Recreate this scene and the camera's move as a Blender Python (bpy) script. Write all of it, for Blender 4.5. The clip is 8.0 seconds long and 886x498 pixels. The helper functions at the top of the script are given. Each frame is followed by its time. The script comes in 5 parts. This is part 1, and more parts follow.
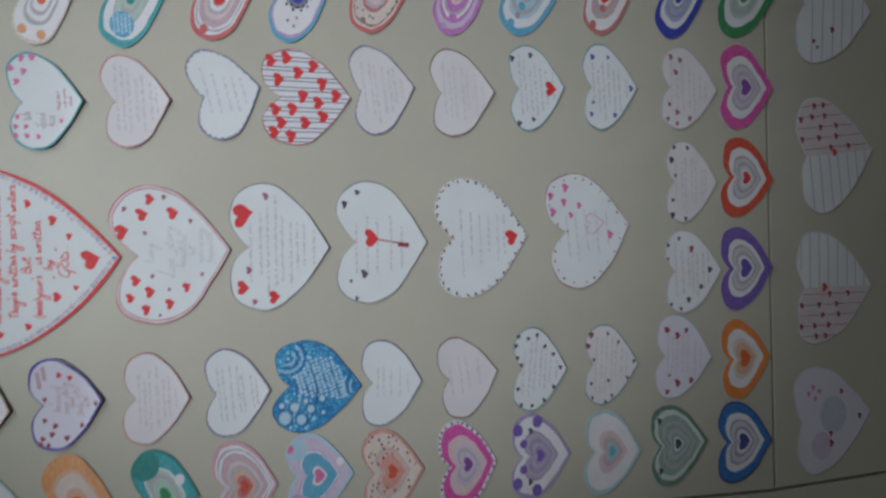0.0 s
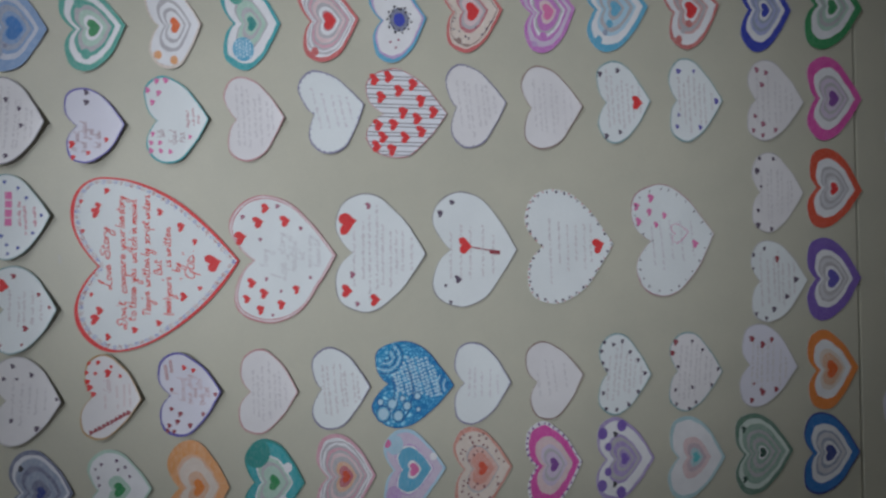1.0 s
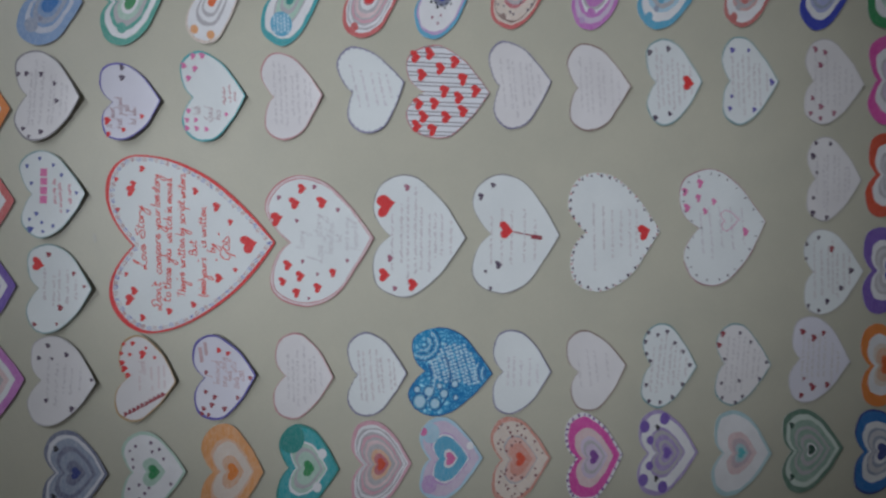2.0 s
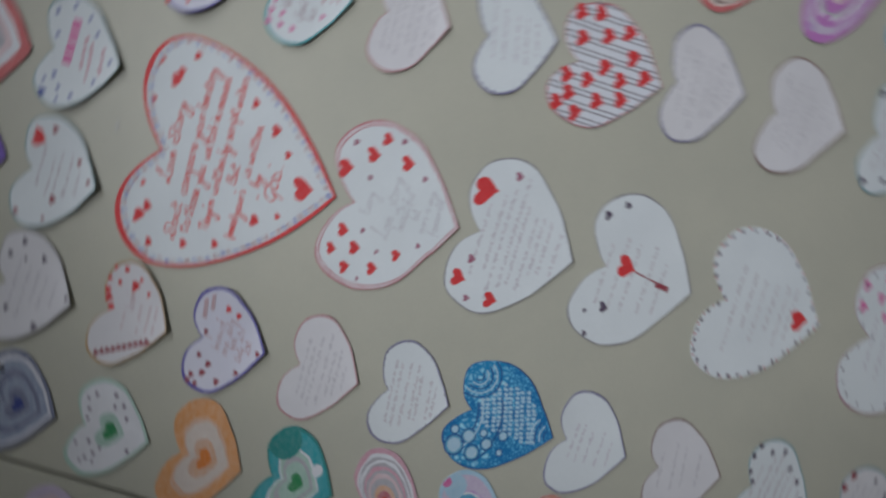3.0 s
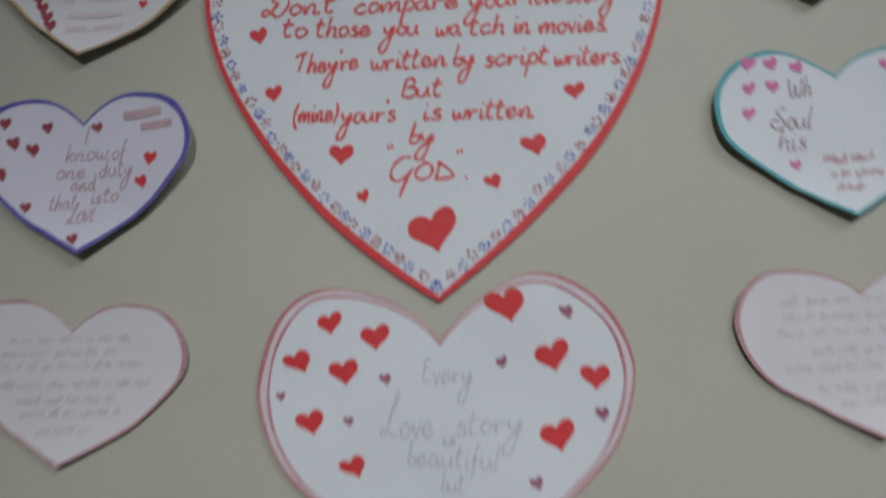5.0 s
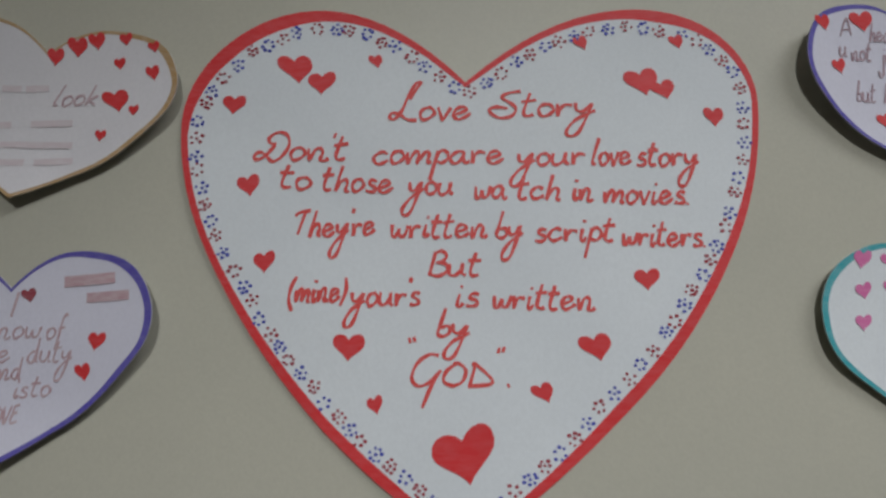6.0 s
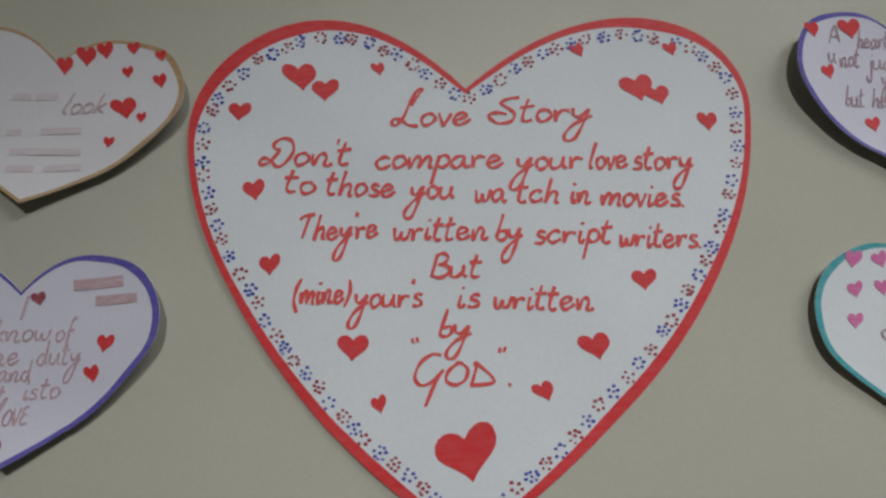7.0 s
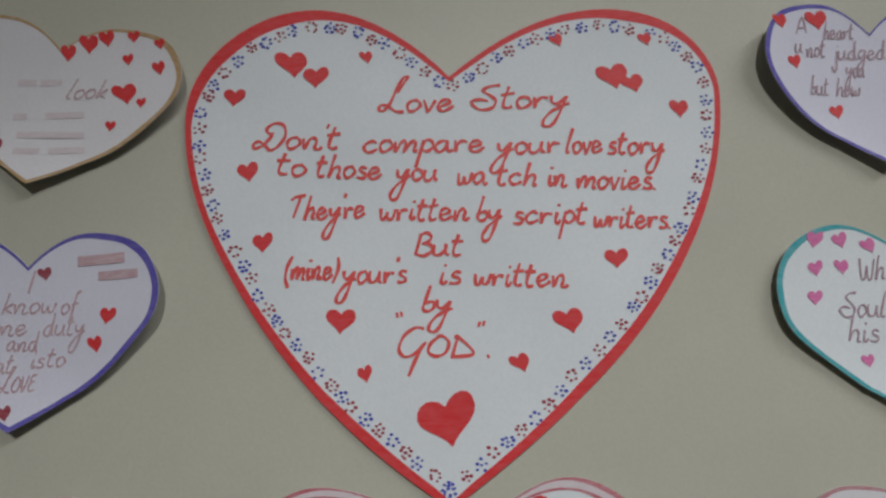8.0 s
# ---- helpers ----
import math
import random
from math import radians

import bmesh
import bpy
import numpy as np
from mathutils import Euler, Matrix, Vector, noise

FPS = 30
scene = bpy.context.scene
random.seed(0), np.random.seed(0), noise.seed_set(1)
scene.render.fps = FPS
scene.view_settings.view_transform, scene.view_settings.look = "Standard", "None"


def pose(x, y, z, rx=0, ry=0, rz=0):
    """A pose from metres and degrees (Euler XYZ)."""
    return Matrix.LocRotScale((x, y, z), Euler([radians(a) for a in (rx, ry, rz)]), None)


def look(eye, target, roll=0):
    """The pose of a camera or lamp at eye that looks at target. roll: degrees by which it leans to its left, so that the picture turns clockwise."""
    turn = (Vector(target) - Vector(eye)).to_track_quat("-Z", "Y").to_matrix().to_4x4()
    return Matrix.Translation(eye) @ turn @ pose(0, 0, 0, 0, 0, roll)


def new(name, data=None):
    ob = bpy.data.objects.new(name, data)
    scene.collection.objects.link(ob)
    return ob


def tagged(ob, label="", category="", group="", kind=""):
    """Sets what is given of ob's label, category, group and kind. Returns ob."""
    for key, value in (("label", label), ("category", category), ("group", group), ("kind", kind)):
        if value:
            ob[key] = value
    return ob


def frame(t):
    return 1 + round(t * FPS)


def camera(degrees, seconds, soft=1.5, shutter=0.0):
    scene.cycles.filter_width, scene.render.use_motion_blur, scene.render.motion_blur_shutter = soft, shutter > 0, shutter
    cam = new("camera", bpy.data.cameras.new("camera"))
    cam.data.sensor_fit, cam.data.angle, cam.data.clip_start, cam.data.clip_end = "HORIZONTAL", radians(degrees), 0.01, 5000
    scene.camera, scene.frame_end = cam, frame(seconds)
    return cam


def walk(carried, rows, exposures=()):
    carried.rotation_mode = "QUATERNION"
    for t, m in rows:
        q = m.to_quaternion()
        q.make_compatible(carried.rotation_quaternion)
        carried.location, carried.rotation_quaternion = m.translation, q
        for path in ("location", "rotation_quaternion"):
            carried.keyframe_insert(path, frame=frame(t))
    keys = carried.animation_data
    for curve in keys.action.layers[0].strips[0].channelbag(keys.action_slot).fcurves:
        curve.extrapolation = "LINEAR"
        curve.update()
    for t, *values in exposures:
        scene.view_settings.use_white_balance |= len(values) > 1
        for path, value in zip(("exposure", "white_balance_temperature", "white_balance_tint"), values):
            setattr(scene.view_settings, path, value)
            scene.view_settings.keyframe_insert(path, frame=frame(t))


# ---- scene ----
cam = camera(70.65, 8.0, soft=2.5, shutter=0.5)
walk(cam, [
    (0, look((0.0118, -0.7220, 1.0157), (-0.0091, 0, 0.8497), -92.90)),
    (0.2, look((0.0127, -0.7414, 1.0185), (-0.0193, 0, 0.8544), -92.31)),
    (0.5, look((0.0218, -0.7540, 1.0377), (0.0231, 0, 0.8972), -93.01)),
    (1, look((0.0129, -0.7510, 1.0699), (0.0045, 0, 0.9608), -92.20)),
    (1.5, look((0.0014, -0.7392, 1.0914), (-0.0009, 0, 0.9861), -91.81)),
    (1.7, look((0.0110, -0.7412, 1.0868), (-0.0065, 0, 0.9953), -92.12)),
    (2.8, look((0.0080, -0.5909, 1.1183), (-0.0212, 0, 1.0657), -84.59)),
    (2.9, look((0.0151, -0.5724, 1.1228), (-0.0175, 0, 1.0777), -80.50)),
    (3, look((0.0255, -0.5510, 1.1367), (-0.0199, 0, 1.0973), -74.95)),
    (3.2, look((0.0182, -0.5111, 1.1405), (-0.0290, 0, 1.1122), -63.03)),
    (3.5, look((0.0368, -0.4563, 1.1519), (-0.0267, 0, 1.1232), -46.13)),
    (3.7, look((0.0388, -0.4375, 1.1527), (-0.0151, 0, 1.1234), -35.13)),
    (4, look((0.0554, -0.4053, 1.1570), (0.0068, 0, 1.1342), -21.08)),
    (4.2, look((0.0592, -0.3727, 1.1459), (0.0222, 0, 1.1475), -13.05)),
    (4.5, look((0.0471, -0.3244, 1.1561), (0.0215, 0, 1.1679), -6.78)),
    (4.7, look((0.0335, -0.2905, 1.1689), (0.0117, 0, 1.1945), -4.28)),
    (5, look((0.0167, -0.2525, 1.1901), (0.0022, 0, 1.2208), -2.08)),
    (5.2, look((0.0072, -0.2376, 1.2079), (-0.0010, 0, 1.2469), -0.84)),
    (6.3, look((-0.0066, -0.2039, 1.2669), (-0.0075, 0, 1.2991), -0.31)),
    (6.5, look((-0.0065, -0.2057, 1.2657), (-0.0074, 0, 1.2984), -0.52)),
    (7, look((-0.0079, -0.2106, 1.2585), (-0.0086, 0, 1.2951), -0.49)),
    (7.5, look((-0.0050, -0.2154, 1.2499), (-0.0056, 0, 1.2831), -0.33)),
    (8, look((-0.0014, -0.2219, 1.2527), (-0.0027, 0, 1.2877), -0.21)),
], exposures=[(0.0, 0.0, 6400, 10), (1.5, -0.03, 6400, 10), (3.5, -0.22, 6450, 10), (5.2, -0.22, 6600, 10), (6.5, -0.18, 6850, 10), (8.0, -0.18, 6850, 10)])

# ---- light ----
world = bpy.data.worlds.new("room_dark")
scene.world = world
world.use_nodes = True
world.node_tree.nodes["Background"].inputs[0].default_value = (0.9, 0.95, 1.0, 1)
world.node_tree.nodes["Background"].inputs[1].default_value = 0.02

TUBE_X = 1.15
tube = bpy.data.lights.new("tube_glow", "AREA")
tube.shape, tube.size, tube.size_y, tube.energy = "RECTANGLE", 1.2, 0.30, 16.0
tube.color = (0.855, 0.90, 1.0)
new("tube_glow", tube).matrix_world = look((TUBE_X, -1.25, 2.56), (0.1, 0, 1.2))

# Added spot with no known source; its soft pool stands in for lens vignetting.
SPOT, AIM = (0.12, -2.45, 2.40), (0.08, 0.0, 0.99)
beam = bpy.data.lights.new("vignette_glow", "SPOT")
beam.energy, beam.spot_size, beam.spot_blend, beam.shadow_soft_size = 165.0, radians(22.5), 1.0, 0.13
beam.color = (0.90, 0.93, 1.0)
new("vignette_glow", beam).matrix_world = look(SPOT, AIM)


# ---- materials ----
def nodes_of(name):
    m = bpy.data.materials.new(name)
    m.use_nodes = True
    return m, m.node_tree.nodes, m.node_tree.links, m.node_tree.nodes["Principled BSDF"]


def mixed(nt, lk, fac, a, b):
    mix = nt.new("ShaderNodeMix")
    mix.data_type = "RGBA"
    lk.new(fac, mix.inputs[0])
    for slot, value in ((6, a), (7, b)):
        if isinstance(value, tuple):
            mix.inputs[slot].default_value = (*value, 1)
        else:
            lk.new(value, mix.inputs[slot])
    return mix.outputs[2]


def ramp(nt, lk, value, lo, hi):
    r = nt.new("ShaderNodeMapRange")
    r.inputs[1].default_value, r.inputs[2].default_value = lo, hi
    lk.new(value, r.inputs[0])
    return r.outputs[0]


def grain(nt, lk, co, scale, detail=3.0, rough=0.6):
    n = nt.new("ShaderNodeTexNoise")
    n.inputs["Scale"].default_value, n.inputs["Detail"].default_value, n.inputs["Roughness"].default_value = scale, detail, rough
    lk.new(co, n.inputs["Vector"])
    return n.outputs["Fac"]


def shifted(nt, lk):
    """Object coordinates, moved by a chance amount for each object."""
    tc, info, add = nt.new("ShaderNodeTexCoord"), nt.new("ShaderNodeObjectInfo"), nt.new("ShaderNodeVectorMath")
    mul = nt.new("ShaderNodeMath")
    mul.operation, mul.inputs[1].default_value = "MULTIPLY", 7.0
    lk.new(info.outputs["Random"], mul.inputs[0])
    lk.new(tc.outputs["Object"], add.inputs[0])
    lk.new(mul.outputs[0], add.inputs[1])
    return add.outputs[0]


def bumped(nt, lk, bsdf, height, strength, distance=0.0004):
    b = nt.new("ShaderNodeBump")
    b.inputs["Strength"].default_value, b.inputs["Distance"].default_value = strength, distance
    lk.new(height, b.inputs["Height"])
    lk.new(b.outputs[0], bsdf.inputs["Normal"])


def paper(name, base, stain, rough=0.75, waves=False):
    m, nt, lk, bsdf = nodes_of(name)
    co = shifted(nt, lk)
    broad = ramp(nt, lk, grain(nt, lk, co, 14, 4), 0.35, 0.7)
    fine = grain(nt, lk, co, 900, 2)
    col = mixed(nt, lk, broad, base, stain)
    col = mixed(nt, lk, ramp(nt, lk, fine, 0.3, 1.6), col, tuple(c * 0.8 for c in base))
    lk.new(col, bsdf.inputs["Base Color"])
    bsdf.inputs["Roughness"].default_value = rough
    bsdf.inputs["Specular IOR Level"].default_value = 0.25
    if waves:
        swell = grain(nt, lk, co, 5, 2, 0.4)
        tall = nt.new("ShaderNodeMath")
        tall.operation, tall.inputs[1].default_value = "MULTIPLY_ADD", 60.0
        lk.new(swell, tall.inputs[0])
        lk.new(fine, tall.inputs[2])
        bumped(nt, lk, bsdf, tall.outputs[0], 0.14)
    else:
        bumped(nt, lk, bsdf, fine, 0.06)
    return m


INKS = {}


def ink(r, g, b, wash=0.25, rough=0.55):
    """Felt pen or crayon: the colour, streaked by paper that shows through."""
    key = (r, g, b, wash)
    if key not in INKS:
        m, nt, lk, bsdf = nodes_of("ink")
        co = shifted(nt, lk)
        stretch = nt.new("ShaderNodeMapping")
        stretch.inputs["Rotation"].default_value = (0, 0.7, 0)
        stretch.inputs["Scale"].default_value = (1, 1, 4)
        lk.new(co, stretch.inputs[0])
        streak = ramp(nt, lk, grain(nt, lk, stretch.outputs[0], 210, 4), 0.36, 0.68)
        blot = ramp(nt, lk, grain(nt, lk, co, 60, 3), 0.3, 0.75)
        pale = tuple(c + (0.74 - c) * wash for c in (r, g, b))
        deep = (r * 0.72, g * 0.72, b * 0.72)
        col = mixed(nt, lk, streak, (r, g, b), pale)
        part_deep = nt.new("ShaderNodeMath")
        part_deep.operation, part_deep.inputs[1].default_value = "MULTIPLY", 0.35
        lk.new(blot, part_deep.inputs[0])
        col = mixed(nt, lk, part_deep.outputs[0], col, deep)
        lk.new(col, bsdf.inputs["Base Color"])
        bsdf.inputs["Roughness"].default_value = rough
        bsdf.inputs["Specular IOR Level"].default_value = 0.3
        INKS[key] = m
    return INKS[key]


def scaly(name, deep, light, scale):
    """Hand-drawn scales: pale cells with deep-coloured joints."""
    m, nt, lk, bsdf = nodes_of(name)
    co = shifted(nt, lk)
    vor = nt.new("ShaderNodeTexVoronoi")
    vor.feature = "DISTANCE_TO_EDGE"
    vor.inputs["Scale"].default_value = scale
    lk.new(co, vor.inputs["Vector"])
    cell = ramp(nt, lk, vor.outputs["Distance"], 0.05, 0.30)
    blot = ramp(nt, lk, grain(nt, lk, co, 90, 3), 0.34, 0.55)
    both = nt.new("ShaderNodeMath")
    both.operation = "MULTIPLY"
    lk.new(cell, both.inputs[0])
    lk.new(blot, both.inputs[1])
    lk.new(mixed(nt, lk, both.outputs[0], deep, light), bsdf.inputs["Base Color"])
    bsdf.inputs["Roughness"].default_value = 0.5
    return m


WHITE = paper("white_card", (0.735, 0.78, 0.79), (0.685, 0.73, 0.745))
WARM = paper("warm_white_card", (0.73, 0.72, 0.735), (0.66, 0.65, 0.665))
LILAC = paper("lilac_white_card", (0.70, 0.70, 0.78), (0.65, 0.65, 0.735))
CREAM = paper("cream_chart_paper", (0.51, 0.50, 0.41), (0.47, 0.465, 0.385), 0.42, True)
PLASTER = paper("plaster", (0.60, 0.57, 0.48), (0.52, 0.50, 0.42), 0.85)
TILE = paper("grey_floor", (0.30, 0.29, 0.27), (0.22, 0.21, 0.2), 0.4)
METAL = paper("white_enamel", (0.75, 0.75, 0.74), (0.7, 0.7, 0.68), 0.35)

RED = ink(0.68, 0.036, 0.04, 0.06)
DARKRED = ink(0.30, 0.03, 0.05, 0.12)
DOT = ink(0.085, 0.055, 0.10, 0.12)
BLUEDOT = ink(0.05, 0.08, 0.35, 0.12)
INDIGO = ink(0.10, 0.08, 0.40, 0.12)
PINK = ink(0.68, 0.16, 0.38, 0.15)
MAUVE = ink(0.34, 0.09, 0.16, 0.2)
FAINT = ink(0.57, 0.55, 0.58, 0.66)
PENCIL = ink(0.52, 0.50, 0.54, 0.4)
FAINTRED = ink(0.52, 0.33, 0.36, 0.45)
GREYLINE = ink(0.20, 0.19, 0.22, 0.25)
BLACK = ink(0.03, 0.03, 0.04, 0.1)
PALE = ink(0.66, 0.67, 0.72, 0.4)
SNOW = ink(0.76, 0.77, 0.80, 0.4)


# ---- helpers for the hearts ----
def part(name, bm, material, parent, label=""):
    me = bpy.data.meshes.new(name)
    bm.to_mesh(me)
    bm.free()
    me.materials.append(material)
    ob = new(name, me)
    ob.parent = parent
    return tagged(ob, label)


def box(bm, x0, x1, y0, y1, z0, z1):
    vs = [bm.verts.new((x, y, z)) for x in (x0, x1) for y in (y0, y1) for z in (z0, z1)]
    for f in ((0, 1, 3, 2), (4, 6, 7, 5), (0, 4, 5, 1), (2, 3, 7, 6), (0, 2, 6, 4), (1, 5, 7, 3)):
        bm.faces.new([vs[i] for i in f])


def bezier(p, n):
    out = []
    for i in range(n):
        s = i / n
        k = ((1 - s) ** 3, 3 * s * (1 - s) ** 2, 3 * s * s * (1 - s), s**3)
        out.append((sum(c * q[0] for c, q in zip(k, p)), sum(c * q[1] for c, q in zip(k, p))))
    return out


def heart_outline(h, w, n=18, lobe=0.118):
    """A heart with its tip at 0, 0 and its notch at 0, h; anticlockwise from the tip. lobe: how far the lobes rise, as a share of the width."""
    a, rise, wide = w / 2, lobe * w, (0.93 - 0.5 * lobe) * h
    top = [(0, h), (0.30 * a, h + 1.45 * rise), (0.90 * a, h + 1.6 * rise), (a, wide)]
    side = [(a, wide), (1.03 * a, 0.53 * h), (0.57 * a, 0.27 * h), (0, 0)]
    right = bezier(top, n) + bezier(side, n) + [(0, 0)]
    right.reverse()
    return right + [(-x, y) for x, y in right[-2:0:-1]]


def story_heart(h, n=26):
    """The verse heart as it was cut: shoulders of unlike height, the notch a little off the middle; in metres from the tip."""
    def half_of(lift, shoulder, side, rise, fall, flank):
        top = [(-0.0005, h), lift, (side, shoulder + rise), (side, shoulder)]
        return bezier(top, n) + bezier([(side, shoulder), (side, shoulder - fall), flank, (-0.0003, -0.0003)], n) + [(-0.0003, -0.0003)]

    right = half_of((0.0588, 0.2027), 0.1453, 0.0991, 0.0267, 0.0560, (0.0640, 0.0462))
    left = half_of((-0.0491, 0.2056), 0.1380, -0.0982, 0.0303, 0.0346, (-0.0672, 0.0400))
    return right[::-1] + left[1:-1]


def pen_heart(h, w, n=6):
    """A small heart as a felt pen fills it: hollow flanks, a drawn-out tip."""
    a = w / 2
    top = [(0, h), (0.28 * a, 1.36 * h), (1.02 * a, 1.36 * h), (a, 0.86 * h)]
    side = [(a, 0.86 * h), (0.98 * a, 0.52 * h), (0.24 * a, 0.36 * h), (0, 0)]
    right = bezier(top, n) + bezier(side, n) + [(0, 0)]
    right.reverse()
    return right + [(-x, y) for x, y in right[-2:0:-1]]


THICK, LAYER = 0.0004, 0.00007


class Card:
    """A paper heart on the chart, with what is drawn on it. Places on it are in millimetres from its tip."""

    def __init__(self, x, z, h, w, turn, label, stock, curl=(1, 1, 1, 1), group="paper hearts on the chart", base=0.0006, y=0.0, lobe=0.112):
        self.h, self.w, self.curl, self.base = h, w, curl, base
        self.rng = random.Random(int(x * 7919 + z * 104729))
        self.wave = self.rng.uniform(0, 6.28)
        self.thing = new("paper_heart")
        self.thing.matrix_world = pose(x, y, z, 0, -turn, 0)
        tagged(self.thing, label, "paper heart", group)
        self.shape = heart_outline(h, w, 26, lobe) if lobe else story_heart(h)
        ph, rough = self.rng.uniform(0, 6.28), 0.012 if lobe else 0.0025
        self.shape = [(u * (1 + rough * math.sin(5 * i / 16 + ph)), v + 0.8 * rough * h * math.sin(7 * i / 16 + 2 * ph) * (1 if 6 < i < 98 else 0))
                      for i, (u, v) in enumerate(self.shape)]
        self.mid = (0, 0.60 * h)
        self.top = 1
        bm = bmesh.new()
        rings = []
        for s in (1, 0.95, 0.9, 0.84, 0.78, 0.71, 0.64, 0.56, 0.48, 0.39, 0.3, 0.2, 0.1):
            rings.append([bm.verts.new(self.on(u, v, 0)) for u, v in self.scaled(s)])
        hub = bm.verts.new(self.on(*self.mid, 0))
        n = len(rings[0])
        for a, b in zip(rings, rings[1:]):
            for i in range(n):
                bm.faces.new((a[i], a[(i + 1) % n], b[(i + 1) % n], b[i]))
        for i in range(n):
            bm.faces.new((rings[-1][i], rings[-1][(i + 1) % n], hub))
        back = [bm.verts.new(self.on(u, v, 0, -THICK)) for u, v in self.shape]
        for i in range(n):
            bm.faces.new((rings[0][(i + 1) % n], rings[0][i], back[i], back[(i + 1) % n]))
        part("sheet", bm, stock, self.thing)

    def lift(self, u, v):
        left, right, up, down = self.curl
        q, b = u / (self.w / 2), v / self.h
        e = max(0, q - 0.1) ** 2 * right + max(0, -q - 0.1) ** 2 * left
        e += 0.16 * math.sin(70 * u + 90 * v + self.wave) + 0.12 * math.sin(120 * v - 60 * u + 2 * self.wave)
        return self.base + 0.0003 + 0.001 * (e + 5 * max(0, b - 0.75) ** 2 * up + 4 * max(0, 0.5 - b) ** 2 * down)

    def on(self, u, v, layer, more=0.0):
        return (u, -(self.lift(u, v) + THICK + layer * LAYER + more), v)

    def scaled(self, s, drop=0.0):
        cu, cv = self.mid
        return [(cu + (u - cu) * s, cv + (v - cv) * s - drop) for u, v in self.shape]

    def drawn(self, s, drop, thin=False):
        """A size of the outline as a hand draws it, a little uneven."""
        k = 0.0 if s > 0.995 else 0.004 if s > 0.9 or thin else 0.012
        cu, cv, out = self.mid[0], self.mid[1], []
        for i, (u, v) in enumerate(self.shape):
            t = s * (1 + k * (math.sin(0.31 * i + 37 * s + self.wave) + 0.7 * math.sin(0.83 * i + 91 * s + 2 * self.wave)))
            out.append((cu + (u - cu) * t, cv + (v - cv) * t - drop))
        return out

    def ring(self, s0, s1, mat, name="ring", label="", drop=0.0, layer=1):
        """The band between two sizes of the outline, 0 for the middle."""
        bm = bmesh.new()
        steps = max(1, math.ceil((s0 - s1) / 0.06))
        rows = [[bm.verts.new(self.on(u, v, layer)) for u, v in self.drawn(s0 + (s1 - s0) * k / steps, drop * k / steps, s0 - s1 < 0.03)] for k in range(steps + (s1 > 0))]
        n = len(rows[0])
        for a, b in zip(rows, rows[1:]):
            for i in range(n):
                bm.faces.new((a[i], a[(i + 1) % n], b[(i + 1) % n], b[i]))
        if s1 <= 0:
            hub = bm.verts.new(self.on(self.mid[0], self.mid[1] - drop, layer))
            for i in range(n):
                bm.faces.new((rows[-1][i], rows[-1][(i + 1) % n], hub))
        return part(name, bm, mat, self.thing, label)

    def rings(self, *bands, layer=1):
        """Bands from the edge inwards: (inner size, material) each."""
        s0 = 1.0
        for size, mat in bands:
            s1 = size if size > 0.5 else size * (0.36 + 1.28 * size)
            self.ring(s0, s1, mat, layer=layer)
            s0 = s1

    def inset(self, depth):
        """The outline moved inwards by a depth in millimetres, which may change along it."""
        out, n = [], len(self.shape)
        for i, (u, v) in enumerate(self.shape):
            (a, b), (c, d) = self.shape[i - 1], self.shape[(i + 1) % n]
            long = max(1e-6, math.hypot(c - a, d - b))
            k = 0.001 * (depth(i) if callable(depth) else depth) / long
            out.append((u - (d - b) * k, v + (c - a) * k))
        return out

    def border(self, depth, mat, label):
        """A felt-pen border of changing width along the edge."""
        bm = bmesh.new()
        rows = [[bm.verts.new(self.on(u, v, 1)) for u, v in self.inset(lambda i: k * depth(i))] for k in (0, 0.5, 1)]
        n = len(rows[0])
        for a, b in zip(rows, rows[1:]):
            for i in range(n):
                bm.faces.new((a[i], a[(i + 1) % n], b[(i + 1) % n], b[i]))
        return part("border", bm, mat, self.thing, label)

    def blob(self, bm, u, v, pts, layer):
        vs = [bm.verts.new(self.on(u + a, v + b, layer)) for a, b in pts]
        bm.faces.new(vs)

    def marks(self, mat, places, name="drawn_heart", layer=3, lean=12):
        """Small filled hearts: (across, up, width) in millimetres."""
        small = bmesh.new()
        for u, v, size in places:
            u, v = self.inside(u, v, 0.55 * size)
            k = 5 + self.rng.uniform(-lean, lean)
            c, s = math.cos(radians(k)), math.sin(radians(k))
            sz = size * 0.001
            hh = sz * (self.rng.uniform(0.74, 0.90) if size < 8 else 0.66)
            pts = [(x, y - 0.6 * hh) for x, y in pen_heart(hh, sz)]
            skew = self.rng.uniform(-0.34, 0.14)
            pts = [(x + skew * y, y * (1 + 0.18 * x / sz)) for x, y in pts]
            pts = [(x * c - y * s, x * s + y * c) for x, y in pts]
            if size >= 3.6:
                one = bmesh.new()
                self.blob(one, u * 0.001, v * 0.001, pts, layer)
                part(name, one, mat, self.thing)
            else:
                self.blob(small, u * 0.001, v * 0.001, pts, layer)
        if small.verts:
            part("small_hearts", small, mat, self.thing)
        else:
            small.free()

    def inside(self, u, v, margin):
        """The place moved in until it keeps its margin from the edge."""
        for _ in range(14):
            lo, hi = self.column(0.001 * u if abs(u) > 0.2 else 0.0002)
            a, b = self.span(min(0.001 * v, 1.04 * self.h))
            if lo + margin < v < hi - margin and a + margin < u < b - margin:
                break
            u, v = 0.96 * u, v + 0.04 * (600 * self.h - v)
        return u, v

